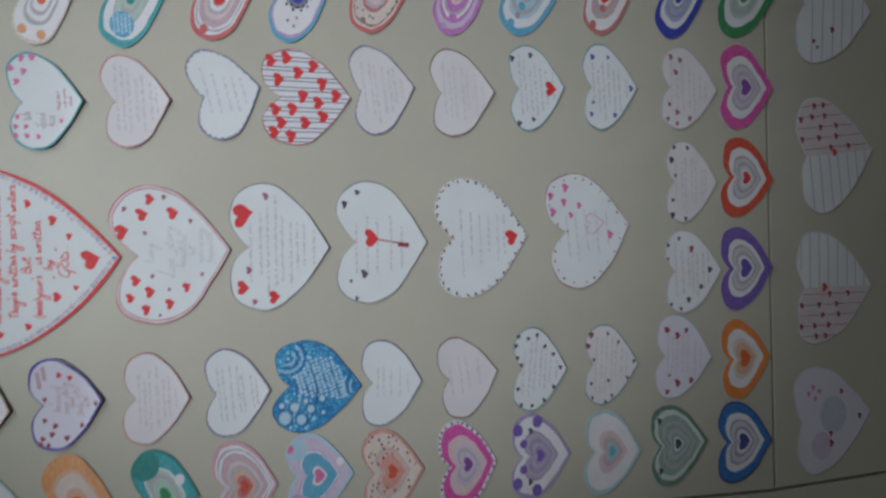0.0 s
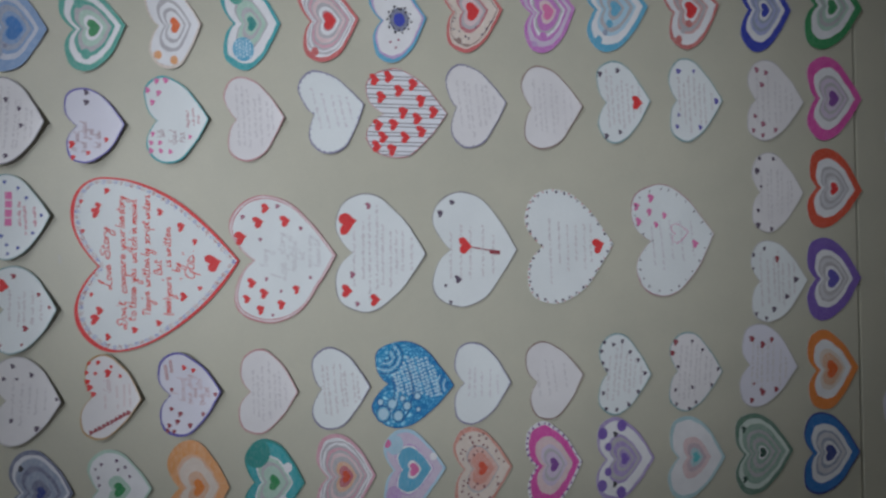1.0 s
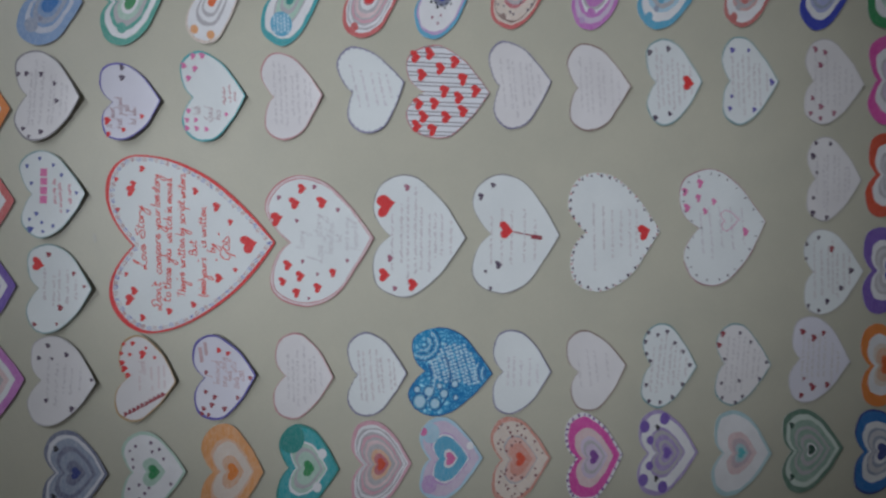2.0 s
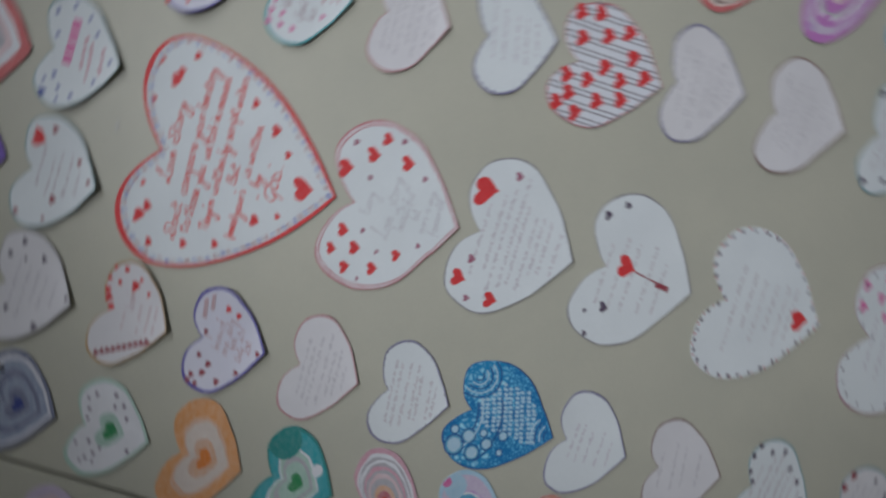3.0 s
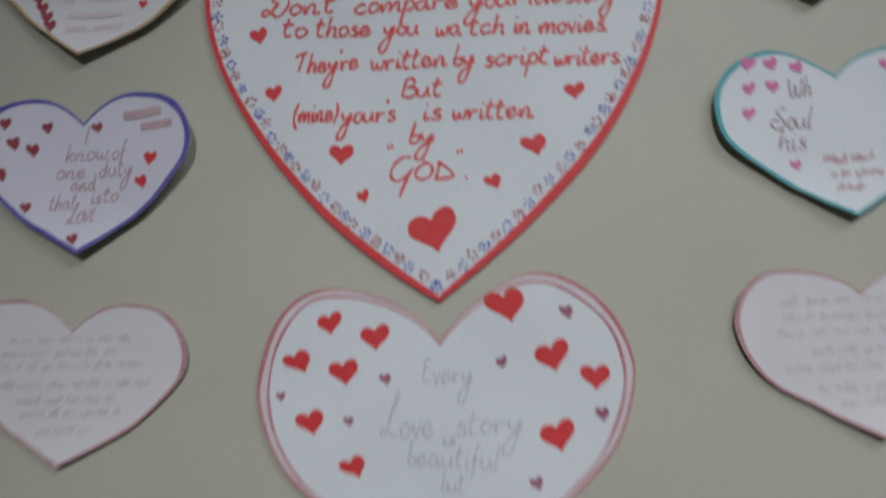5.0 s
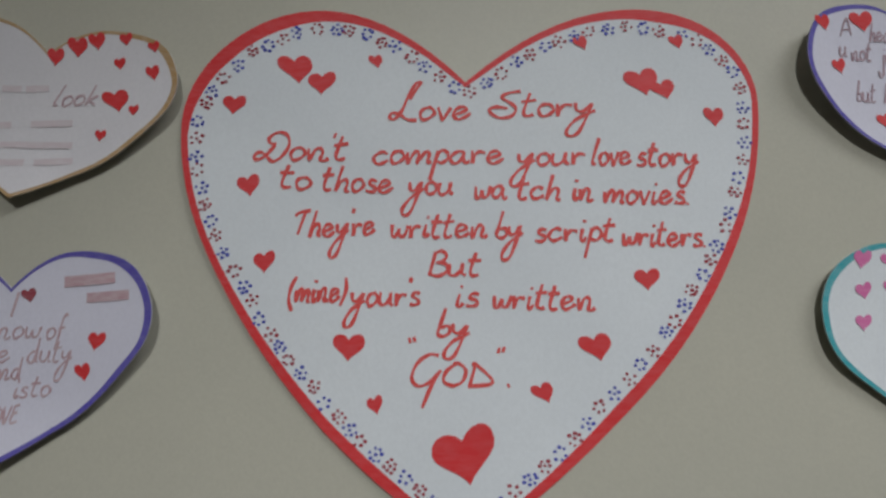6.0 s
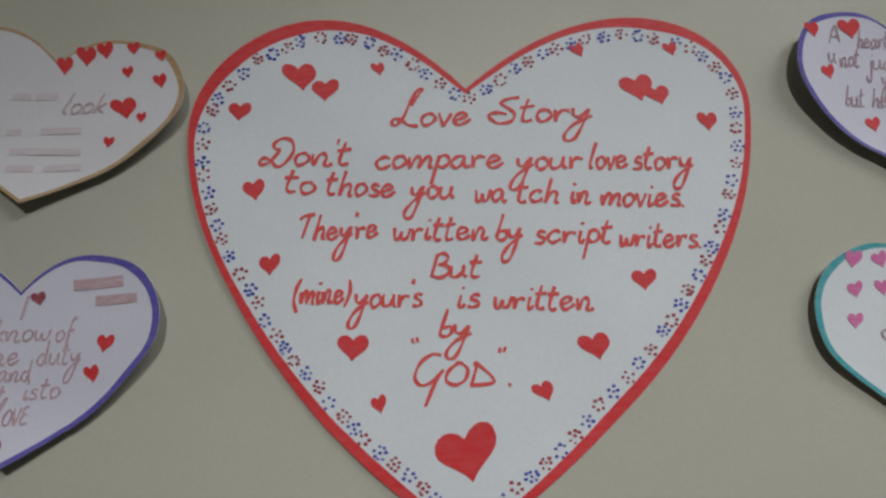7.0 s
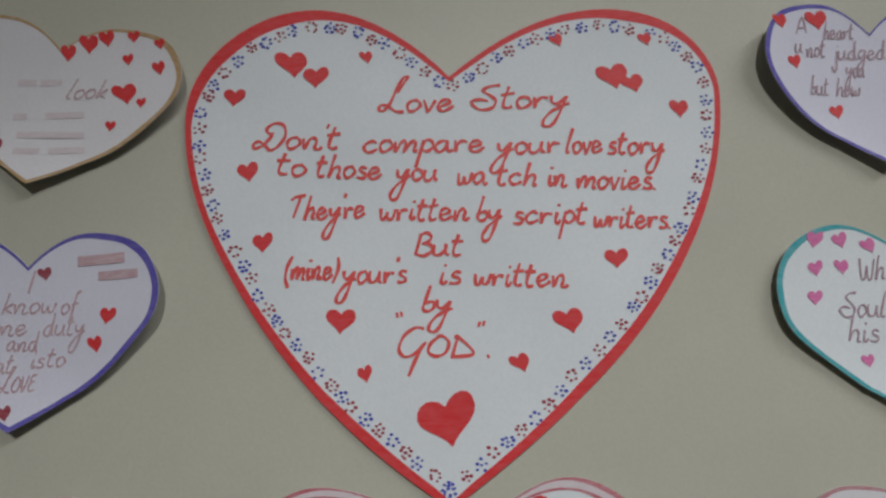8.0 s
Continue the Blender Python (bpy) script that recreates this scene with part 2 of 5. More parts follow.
    def dots(self, mat, places, radius=0.5, name="dots", layer=3):
        bm = bmesh.new()
        for u, v in places:
            r, k = 0.001 * radius * self.rng.uniform(0.75, 1.2), self.rng.uniform(0, 6)
            pts = [(r * math.cos(k + i * 1.047) * 1.15, r * math.sin(k + i * 1.047) * 0.9) for i in range(6)]
            self.blob(bm, u * 0.001, v * 0.001, pts, layer)
        return part(name, bm, mat, self.thing)

    def edge_dots(self, mat, s=0.95, every=2, radius=0.8, start=0, layer=3):
        every = max(1, round(every * 1.45))
        pts = self.scaled(s)[start::every]
        return self.dots(mat, [(1000 * u, 1000 * v) for u, v in pts], radius, "edge_dots", layer)

    def line(self, pts, width, mat, name="drawn_line", layer=2):
        """A pen line through places in millimetres."""
        bm = bmesh.new()
        rows = []
        for i, (u, v) in enumerate(pts):
            a, b = pts[max(0, i - 1)], pts[min(len(pts) - 1, i + 1)]
            du, dv = b[0] - a[0], b[1] - a[1]
            k = 0.5 * width / max(1e-6, math.hypot(du, dv))
            rows.append([bm.verts.new(self.on((u + e * dv * k) * 0.001, (v - e * du * k) * 0.001, layer)) for e in (-1, 1)])
        for a, b in zip(rows, rows[1:]):
            bm.faces.new((a[0], b[0], b[1], a[1]))
        return part(name, bm, mat, self.thing)

    def span(self, v):
        """The paper's reach across at a height, in millimetres."""
        us = []
        for (u0, v0), (u1, v1) in zip(self.shape, self.shape[1:] + self.shape[:1]):
            if (v0 - v) * (v1 - v) < 0:
                us.append(u0 + (u1 - u0) * (v - v0) / (v1 - v0))
        return (1000 * min(us), 1000 * max(us)) if us else (0, 0)

    def column(self, u):
        vs = []
        for (u0, v0), (u1, v1) in zip(self.shape, self.shape[1:] + self.shape[:1]):
            if (u0 - u) * (u1 - u) < 0:
                vs.append(v0 + (v1 - v0) * (u - u0) / (u1 - u0))
        return (1000 * min(vs), 1000 * max(vs)) if vs else (0, 0)

    def bars(self, mat, lo=0.25, hi=0.95, count=6, fill=0.72, height=1.25, slope=0.0):
        """Lines of writing that cannot be read: broken bars of uneven height, as long as words."""
        for i in range(count):
            v = self.h * (hi + (lo - hi) * (i + self.rng.uniform(-0.22, 0.22)) / max(1, count - 1))
            a, b = self.span(min(v, 0.97 * self.h))
            c, half = (a + b) / 2 + self.rng.uniform(-0.06, 0.06) * (b - a), (b - a) / 2 * fill * self.rng.uniform(0.62, 1)
            u = c - half
            while u < c + half:
                length = min(self.rng.uniform(2.5, 12), c + half - u)
                if length > 1.2:
                    bm = bmesh.new()
                    steps = max(3, int(length / 0.9))
                    rows = []
                    for k in range(steps + 1):
                        uu = u + length * k / steps
                        vv = 1000 * v + slope * (uu - c) + 0.35 * math.sin(uu * 0.7 + 2.1 * i)
                        up, dn = height * self.rng.choice((0.4, 0.9, 1.1, 2.0)), height * self.rng.choice((0.3, 0.6, 0.8, 1.3))
                        rows.append([bm.verts.new(self.on((uu + 0.25 * e) * 0.001, (vv + e) * 0.001, 2)) for e in (-dn, up)])
                    for p, q in zip(rows, rows[1:]):
                        bm.faces.new((p[0], q[0], q[1], p[1]))
                    part("writing_bar", bm, mat, self.thing)
                u += length + self.rng.uniform(1.0, 3.0)

    def word(self, body, u0, u1, v, cap, mat, pen=1.45, slope=0.0, layer=3):
        """A handwritten word from u0 to u1 on the base line v, capitals cap high, in millimetres."""
        strokes, x = [], 0.0
        for ch in body:
            far = 0
            for stroke in PEN[ch].split("/"):
                pts = [tuple(float(a) for a in q.split(",")) for q in stroke.split()]
                far = max([far] + [q[0] for q in pts])
                strokes.append([(x + q[0], q[1]) for q in pts])
            x += far + (0.6 if ch in "'." else 1.3 if ch == "a" else 1.9)
        reach = max(q[0] for st in strokes for q in st)
        k, q = (u1 - u0) / max(1.5, reach), cap / 20
        ph = self.rng.uniform(0, 6)
        bm = bmesh.new()
        for n, st in enumerate(strokes):
            pts = smooth([(u0 + a * k + 0.10 * b * q, v + b * q + slope * a * k + 0.02 * cap * math.sin(a * 0.24 + ph)) for a, b in st])
            rows = []
            for i, (u, w) in enumerate(pts):
                a, b = pts[max(0, i - 1)], pts[min(len(pts) - 1, i + 1)]
                du, dv = b[0] - a[0], b[1] - a[1]
                long = max(1e-6, math.hypot(du, dv))
                half = 0.5 * pen * (0.86 + 0.2 * math.sin(i * 0.7 + n + ph)) / long
                up = layer + 0.25 * (n % 3) + 0.6 * i / len(pts)
                rows.append([bm.verts.new(self.on((u + e * dv * half) * 0.001, (w - e * du * half) * 0.001, up)) for e in (-1, 1)])
            for a, b in zip(rows, rows[1:]):
                bm.faces.new((a[0], b[0], b[1], a[1]))
        return part("written_word", bm, mat, self.thing)


def smooth(pts, n=5):
    """A curve through the places."""
    if len(pts) == 2:
        return [pts[0], ((pts[0][0] + pts[1][0]) / 2, (pts[0][1] + pts[1][1]) / 2), pts[1]]
    out = []
    for i in range(len(pts) - 1):
        p0, p1, p2, p3 = pts[max(0, i - 1)], pts[i], pts[i + 1], pts[min(len(pts) - 1, i + 2)]
        for s in (k / n for k in range(n)):
            out.append(tuple(0.5 * (2 * b + (c - a) * s + (2 * a - 5 * b + 4 * c - d) * s * s + (3 * b - a - 3 * c + d) * s**3) for a, b, c, d in zip(p0, p1, p2, p3)))
    return out + [pts[-1]]


# Pen strokes of the letters, as across,up: base line 0, small letters to 10, tall ones to about 22.
PEN = {
    "a": "9,9 5,10 1,7 0,3 3,0 7,3 9,9/9,9 9,3 11,0 13,2", "b": "4,22 1,8 0,2 4,0 8,3 7,8 2,7", "c": "9,8 6,10 2,8 0,4 3,0 7,1 10,3",
    "d": "9,9 5,10 1,7 0,3 3,0 7,2 10,22/10,22 9,3 12,0", "e": "1,4 8,7 6,10 2,9 0,4 3,0 7,1 11,4", "f": "9,19 7,21 4,16 2,0 0,-8/0,8 8,9",
    "g": "9,9 4,10 0,5 3,1 8,5 10,10 7,-6 2,-12 -1,-8 5,-2 11,3", "h": "4,21 0,0 3,7 7,10 9,7 8,1 11,0", "i": "2,10 1,2 3,0 5,3/3,17 3,15",
    "j": "5,10 4,-10 0,-14 -2,-8/6,16 6,15", "k": "4,21 0,0/9,10 2,5 5,3 9,0", "l": "5,22 0,4 1,0 3,1", "m": "0,9 1,0 4,8 7,10 8,6 7,0 11,8 14,10 15,6 14,1 17,1",
    "n": "0,9 1,0 4,8 7,10 9,7 8,1 11,0 13,2", "o": "6,10 2,9 0,5 2,0 6,1 9,5 7,9 5,10", "p": "2,10 -2,-14/1,5 4,10 8,9 9,4 5,0 1,2", "r": "0,10 1,0 2,6 5,9 9,8",
    "s": "8,9 4,10 2,7 7,4 7,1 3,0 0,1", "t": "4,19 1,4 3,0 7,1/-1,12 8,13", "u": "0,10 0,2 4,0 8,4 9,10/9,10 9,2 12,0", "v": "0,10 3,1 4,0 8,10",
    "w": "0,10 1,1 4,1 6,7/6,7 7,1 11,2 13,10", "y": "0,10 1,4 5,3 9,9/10,10 6,-6 2,-16 -3,-17 -4,-12 1,-4 9,2 12,4",
    "A": "0,0 6,20 11,0/2,7 10,7", "B": "3,20 0,0/2,18 7,21 11,17 8,12 4,11/4,11 11,10 12,4 6,0 -1,2",
    "D": "10,13 6,14 5,18 10,23 16,21 18,12 14,3 9,-1 4,4 0,6 -3,3 -1,0 4,3 9,12", "E": "9,20 3,19 2,12 8,12/3,12 0,4 3,0 10,2",
    "G": "13,25 8,26 2,18 0,6 4,0 10,4 14,12/15,13 11,2 7,-17", "I": "2,20 0,0", "L": "10,18 15,29 16,32 13,31 9,20 6,8 2,1 -1,2 0,6 5,5 10,1 16,0",
    "O": "6,18 1,12 0,4 5,0 10,4 11,13 7,18 4,17", "S": "16,21 9,20 5,16 10,12 14,7 12,1 5,-1 0,2 -2,6 3,8 9,7", "T": "0,17 3,20 14,22/9,21 4,2",
    "V": "0,20 4,0 10,20", "W": "0,18 2,1 6,1 8,12/8,12 10,1 14,2 17,18", "Δ": "3,18 1,1/0,0 13,3 3,18 2,16",
    "(": "6,20 1,12 0,2 5,-7", ")": "3,18 5,8 0,-4", "'": "1,22 0,18", ".": "0,0 1,1",
}


# ---- the room and the chart ----
def slab(name, x0, x1, y0, y1, z0, z1, mat, label):
    bm = bmesh.new()
    box(bm, x0, x1, y0, y1, z0, z1)
    bmesh.ops.recalc_face_normals(bm, faces=bm.faces[:])
    me = bpy.data.meshes.new(name)
    bm.to_mesh(me)
    bm.free()
    me.materials.append(mat)
    return tagged(new(name, me), label, name.split("_")[0], kind="structure")


slab("floor", -2.2, 2.2, -3.6, 0.2, -0.1, 0.0, TILE, "plain grey floor of the room")
slab("wall_north", -2.2, 2.2, 0.012, 0.2, 0.0, 2.7, PLASTER, "cream painted plaster wall behind the chart")
slab("wall_south", -2.2, 2.2, -3.7, -3.6, 0.0, 2.7, PLASTER, "plain cream wall of the room")
slab("wall_west", -2.3, -2.2, -3.6, 0.2, 0.0, 2.7, PLASTER, "plain cream wall of the room")
slab("wall_east", 2.2, 2.3, -3.6, 0.2, 0.0, 2.7, PLASTER, "plain cream wall of the room")
slab("ceiling", -2.2, 2.2, -3.6, 0.2, 2.7, 2.8, PLASTER, "plain pale ceiling of the room")


def board(label, corners, back=0.0115, front=0.0):
    """A sheet of chart board with softly rounded edges; corners as (x, z), anticlockwise seen from the room."""
    bm = bmesh.new()
    low = [bm.verts.new((x, back, z)) for x, z in corners]
    top = [bm.verts.new((x, front, z)) for x, z in corners]
    bm.faces.new(top)
    bm.faces.new(low[::-1])
    n = len(corners)
    for i in range(n):
        bm.faces.new((top[i], low[i], low[(i + 1) % n], top[(i + 1) % n]))
    bmesh.ops.recalc_face_normals(bm, faces=bm.faces[:])
    bmesh.ops.bevel(bm, geom=[e for e in bm.edges if all(abs(v.co.y - front) < 1e-6 for v in e.verts)], offset=0.0012, segments=2, affect="EDGES")
    me = bpy.data.meshes.new("chart_board")
    bm.to_mesh(me)
    bm.free()
    me.materials.append(CREAM)
    return tagged(new("chart_board", me), label, "chart board", "chart boards on the wall")


board("cream chart board full of paper hearts on the wall", [(-0.3590, 0.4015), (0.372, 0.3955), (0.372, 1.565), (-0.292, 1.565)])
board("cream chart board below the main chart", [(-0.3590, 0.060), (0.372, 0.060), (0.372, 0.3925), (-0.3590, 0.3985)], front=0.001)
board("cream chart board beside the main chart", [(-0.95, 0.060), (-0.3640, 0.060), (-0.3640, 0.3985), (-0.2970, 1.565), (-0.95, 1.565)], front=0.001)

glow, gn, gl, gb = nodes_of("tube_glass")
gb.inputs["Emission Color"].default_value = (0.95, 0.97, 1, 1)
gb.inputs["Emission Strength"].default_value = 6


def ceiling_tube(x):
    lamp = new("tube_light")
    lamp.matrix_world = pose(x, -1.25, 2.60)
    tagged(lamp, "white tube light fixed under the ceiling", "ceiling light")
    bm = bmesh.new()
    box(bm, -0.62, 0.62, -0.05, 0.05, 0.04, 0.10)
    bmesh.ops.bevel(bm, geom=bm.edges[:], offset=0.008, segments=2, affect="EDGES")
    part("housing", bm, METAL, lamp)
    bm = bmesh.new()
    bmesh.ops.create_cone(bm, cap_ends=True, segments=20, radius1=0.013, radius2=0.013, depth=1.18, matrix=Matrix.Translation((0, 0, 0.025)) @ Matrix.Rotation(math.pi / 2, 4, "Y"))
    part("tube", bm, glow, lamp, "glowing glass tube")
    for side in (-1, 1):
        bm = bmesh.new()
        box(bm, side * 0.60 - 0.012, side * 0.60 + 0.012, -0.02, 0.02, 0.0, 0.045)
        part("end_cap", bm, METAL, lamp)


ceiling_tube(TUBE_X)


def added_spot():
    """An added, unseen white can on a bracket, tilted at the chart; the lamp sits in its open end."""
    fixture = new("added_spotlight")
    fixture.matrix_world = pose(SPOT[0], SPOT[1], 2.70)
    tagged(fixture, "unseen white metal ceiling spotlight added to brighten the chart's middle", "ceiling light")
    bm = bmesh.new()
    bmesh.ops.create_cone(bm, cap_ends=True, segments=28, radius1=0.055, radius2=0.05, depth=0.025, matrix=Matrix.Translation((0, 0, -0.0125)))
    part("ceiling_plate", bm, METAL, fixture)
    aim = (Vector(AIM) - Vector(SPOT)).normalized()
    for side in (-1, 1):
        bm = bmesh.new()
        box(bm, side * 0.158 - 0.003, side * 0.158 + 0.003, -0.012, 0.012, -0.34, -0.025)
        part("bracket_arm", bm, METAL, fixture)
    bm = bmesh.new()
    box(bm, -0.161, 0.161, -0.012, 0.012, -0.031, -0.025)
    part("bracket_bridge", bm, METAL, fixture)
    turn = aim.to_track_quat("Z", "Y").to_matrix().to_4x4()
    bm = bmesh.new()
    rings = []
    for r, d in ((0.0, -0.30), (0.10, -0.30), (0.135, -0.27), (0.152, -0.16), (0.152, -0.145), (0.147, -0.145), (0.14, -0.19), (0.0, -0.22)):
        rings.append([bm.verts.new((r * math.cos(k * math.tau / 28) + 1e-5 * math.cos(k), r * math.sin(k * math.tau / 28), d)) for k in range(28)])
    for p, q in zip(rings, rings[1:]):
        for k in range(28):
            bm.faces.new((p[k], p[(k + 1) % 28], q[(k + 1) % 28], q[k]))
    bm.transform(Matrix.Translation((0, 0, SPOT[2] - 2.70)) @ turn)
    part("lamp_head", bm, METAL, fixture, "white metal can with an open end")


added_spot()


def scatter(self, mat, count, size, seed, u0, u1, v0, v1):
    """Small hearts strewn where the middle leaves room."""
    rng, spots = random.Random(seed), []
    while len(spots) < count:
        a, b = rng.uniform(u0, u1), rng.uniform(v0, v1)
        u, v = a * 500 * self.w, b * 1000 * self.h
        lo, hi = self.column(0.001 * u if abs(u) > 0.2 else 0.0002)
        if lo + 5 < v < hi - 5 and math.hypot(u, v - 600 * self.h) > 190 * self.w and all(math.hypot(u - p, v - q) > 1.4 * size for p, q, _ in spots):
            spots.append((u, v, size * rng.uniform(0.8, 1.2)))
        elif rng.random() < 0.0004:
            break
    self.marks(mat, spots)


def patch(self, mat, a, b, radius, layer=2):
    """A rounded coloured patch, kept on the paper: its place as a share of half the width and of the height."""
    cu, cv, pts = a * 500 * self.w, b * 1000 * self.h, []
    for i in range(20):
        t = i / 20 * 6.283
        u, v = cu + radius * math.cos(t), cv + radius * 0.85 * math.sin(t)
        u = max(-480 * self.w, min(480 * self.w, u))
        lo, hi = self.column(0.001 * u if abs(u) > 0.2 else 0.0002)
        pts.append((u, max(lo + 1, min(hi - 1, v))))
    bm = bmesh.new()
    rows = [[bm.verts.new(self.on((cu + (u - cu) * s) * 0.001, (cv + (v - cv) * s) * 0.001, layer)) for u, v in pts] for s in (1, 0.66, 0.33)]
    for p, q in zip(rows, rows[1:]):
        for i in range(20):
            bm.faces.new((p[i], p[(i + 1) % 20], q[(i + 1) % 20], q[i]))
    bm.faces.new(rows[-1])
    return part("patch", bm, mat, self.thing)


def bubbles(self, mat, a, b, radius):
    cu, cv = a * 500 * self.w, b * 1000 * self.h
    spots = [(cu + 4.2 * i + 2 * (j % 2), cv + 3.8 * j) for i in range(-2, 3) for j in range(-2, 3) if math.hypot(4.2 * i, 3.8 * j) < radius]
    self.dots(mat, spots, 1.7, "bubbles", 4)


def flowers(self, depth, step, one, other):
    """Clusters of pen dots along the edge, in turn of one colour and the other."""
    pts = self.inset(depth)
    run, k = 0.0, 0
    for (u0, v0), (u1, v1) in zip(pts, pts[1:] + pts[:1]):
        long = math.hypot(u1 - u0, v1 - v0)
        while run < long:
            u, v = 1000 * (u0 + (u1 - u0) * run / long), 1000 * (v0 + (v1 - v0) * run / long)
            u, v = u + self.rng.uniform(-0.6, 0.6), v + self.rng.uniform(-0.6, 0.6)
            spin, spots = self.rng.uniform(0, 6), []
            petals = self.rng.choice((5, 6, 6, 7))
            for j in range(petals):
                r, turn = self.rng.uniform(1.4, 2.2), spin + j * 6.283 / petals + self.rng.uniform(-0.2, 0.2)
                spots.append((u + r * math.cos(turn), v + r * math.sin(turn)))
            if k % 3:
                spots.append((u, v))
            self.dots(one if k % 2 else other, spots, 0.6, "dot_flower")
            run += step * self.rng.uniform(0.85, 1.15)
            k += 1
        run -= long


def half(self, mat, side):
    """One half of the heart coloured in, right of its middle for side 1."""
    keep = [i for i, (u, v) in enumerate(self.shape) if u * side >= -1e-6]
    if side < 0:
        keep = keep[1:] + keep[:1] if keep[0] == 0 else keep
    bm, rows = bmesh.new(), []
    for k in range(12):
        full = self.scaled(0.965 * (1 - k / 12))
        rows.append([bm.verts.new(self.on(*full[i], 1)) for i in keep])
    hub = bm.verts.new(self.on(*self.mid, 1))
    for a, b in zip(rows, rows[1:]):
        for i in range(len(keep) - 1):
            bm.faces.new((a[i], a[i + 1], b[i + 1], b[i]))
    for i in range(len(keep) - 1):
        bm.faces.new((rows[-1][i], rows[-1][i + 1], hub))
    return part("coloured_half", bm, mat, self.thing)


def lines_across(self, mat, side, width, step):
    v = 0.12 * self.h
    while v < 1.06 * self.h:
        a, b = self.span(min(v, 0.985 * self.h) if v < self.h else v)
        a, b = (a + 1, b - 1) if side == 0 else (0, b - 1) if side > 0 else (a + 1, 0)
        if v > self.h:
            a, b = (a + 1, -0.16 * 1000 * self.w) if side < 0 else (0.16 * 1000 * self.w, b - 1)
        if b - a > 3:
            self.line([(a + (b - a) * k / 6, 1000 * v) for k in range(7)], width, mat, "stripe")
        v += step * self.rng.uniform(0.92, 1.08)


def strings(self, mat, marks, side, count):
    """Hearts strung on upright pen lines."""
    for i in range(count):
        u = side * self.w * (0.06 + 0.37 * i / max(1, count - 1))
        lo, hi = self.column(u)
        self.line([(1000 * u, lo + 2 + (hi - lo - 4) * k / 6) for k in range(7)], 0.7, mat, "string")
        n = 3 if i % 2 else 2
        self.marks(marks, [(1000 * u, lo + (hi - lo) * (0.30 + 0.27 * k + 0.1 * (i % 2)), 8.5) for k in range(n)], layer=4)


Card.scatter, Card.patch, Card.bubbles = scatter, patch, bubbles
Card.flowers, Card.half, Card.lines_across, Card.strings = flowers, half, lines_across, strings

# ---- pens and crayons ----
SCARLET, CRIMSON, ROYAL = ink(0.72, 0.07, 0.06, 0.08), ink(0.36, 0.03, 0.05, 0.05), ink(0.04, 0.06, 0.42, 0.06)
ROSE, DARKROSE, BLUSH, ROSEWASH = ink(0.50, 0.13, 0.16, 0.3), ink(0.20, 0.05, 0.07, 0.15), ink(0.68, 0.50, 0.52, 0.5), ink(0.62, 0.30, 0.38, 0.45)
WRITING, PALEGREY, PINKFAINT = ink(0.36, 0.22, 0.26, 0.3), ink(0.60, 0.59, 0.64, 0.6), ink(0.60, 0.30, 0.36, 0.4)
TEALLINE, TEAL, DEEPTEAL = ink(0.16, 0.32, 0.35, 0.3), ink(0.03, 0.36, 0.40, 0.2), ink(0.01, 0.24, 0.22, 0.15)
# The lilac line colour is darkened to hold the shade along paper edges.
LILACSHADELINE, BROWN, GOLD = ink(0.20, 0.19, 0.33, 0.25), ink(0.25, 0.16, 0.14, 0.25), ink(0.46, 0.29, 0.12, 0.25)
DEEPBLUE, ICE, BLUE, NAVY = ink(0.01, 0.11, 0.32, 0.1), ink(0.40, 0.62, 0.76, 0.3), ink(0.015, 0.16, 0.47, 0.12), ink(0.03, 0.05, 0.24, 0.12)
SCALES = scaly("blue_scales", (0.006, 0.24, 0.50), (0.36, 0.72, 0.86), 150)
FINESCALES = scaly("fine_blue_scales", (0.004, 0.17, 0.42), (0.16, 0.54, 0.76), 330)
SNOWCARD = paper("bright_card", (0.74, 0.76, 0.80), (0.69, 0.71, 0.76))
STONE, SILVER, STEEL, SLATE = ink(0.42, 0.41, 0.44, 0.35), ink(0.58, 0.58, 0.62, 0.35), ink(0.27, 0.32, 0.44, 0.35), ink(0.14, 0.16, 0.26, 0.3)
STEELLINE, STEELWASH, SKYGREY = ink(0.38, 0.43, 0.54, 0.4), ink(0.48, 0.52, 0.62, 0.4), ink(0.18, 0.31, 0.54, 0.25)
MAGENTA, VIOLET, ORCHID = ink(0.66, 0.07, 0.37, 0.15), ink(0.20, 0.06, 0.30, 0.1), ink(0.52, 0.16, 0.52, 0.3)
ORCHIDWASH, LILACWASH, VIOLETWASH = ink(0.62, 0.34, 0.54, 0.45), ink(0.58, 0.48, 0.64, 0.45), ink(0.48, 0.30, 0.58, 0.4)
ORANGERED, DEEPORANGE, ORANGE = ink(0.62, 0.075, 0.03, 0.12), ink(0.72, 0.13, 0.02, 0.12), ink(0.74, 0.22, 0.03, 0.15)
ORANGEWASH, PEACH, PEACHWASH = ink(0.72, 0.32, 0.10, 0.3), ink(0.68, 0.40, 0.25, 0.4), ink(0.68, 0.58, 0.50, 0.5)
PURPLE, PURPLEWASH, PLUM = ink(0.17, 0.09, 0.42, 0.15), ink(0.34, 0.26, 0.52, 0.35), ink(0.12, 0.05, 0.13, 0.1)
GREEN, GREENWASH, LEAF = ink(0.02, 0.25, 0.08, 0.15), ink(0.36, 0.56, 0.46, 0.45), ink(0.05, 0.34, 0.27, 0.25)
FOREST, FORESTWASH, MINT, BLACKGREEN = ink(0.09, 0.20, 0.14, 0.25), ink(0.24, 0.38, 0.30, 0.35), ink(0.56, 0.66, 0.60, 0.4), ink(0.02, 0.07, 0.05, 0.1)
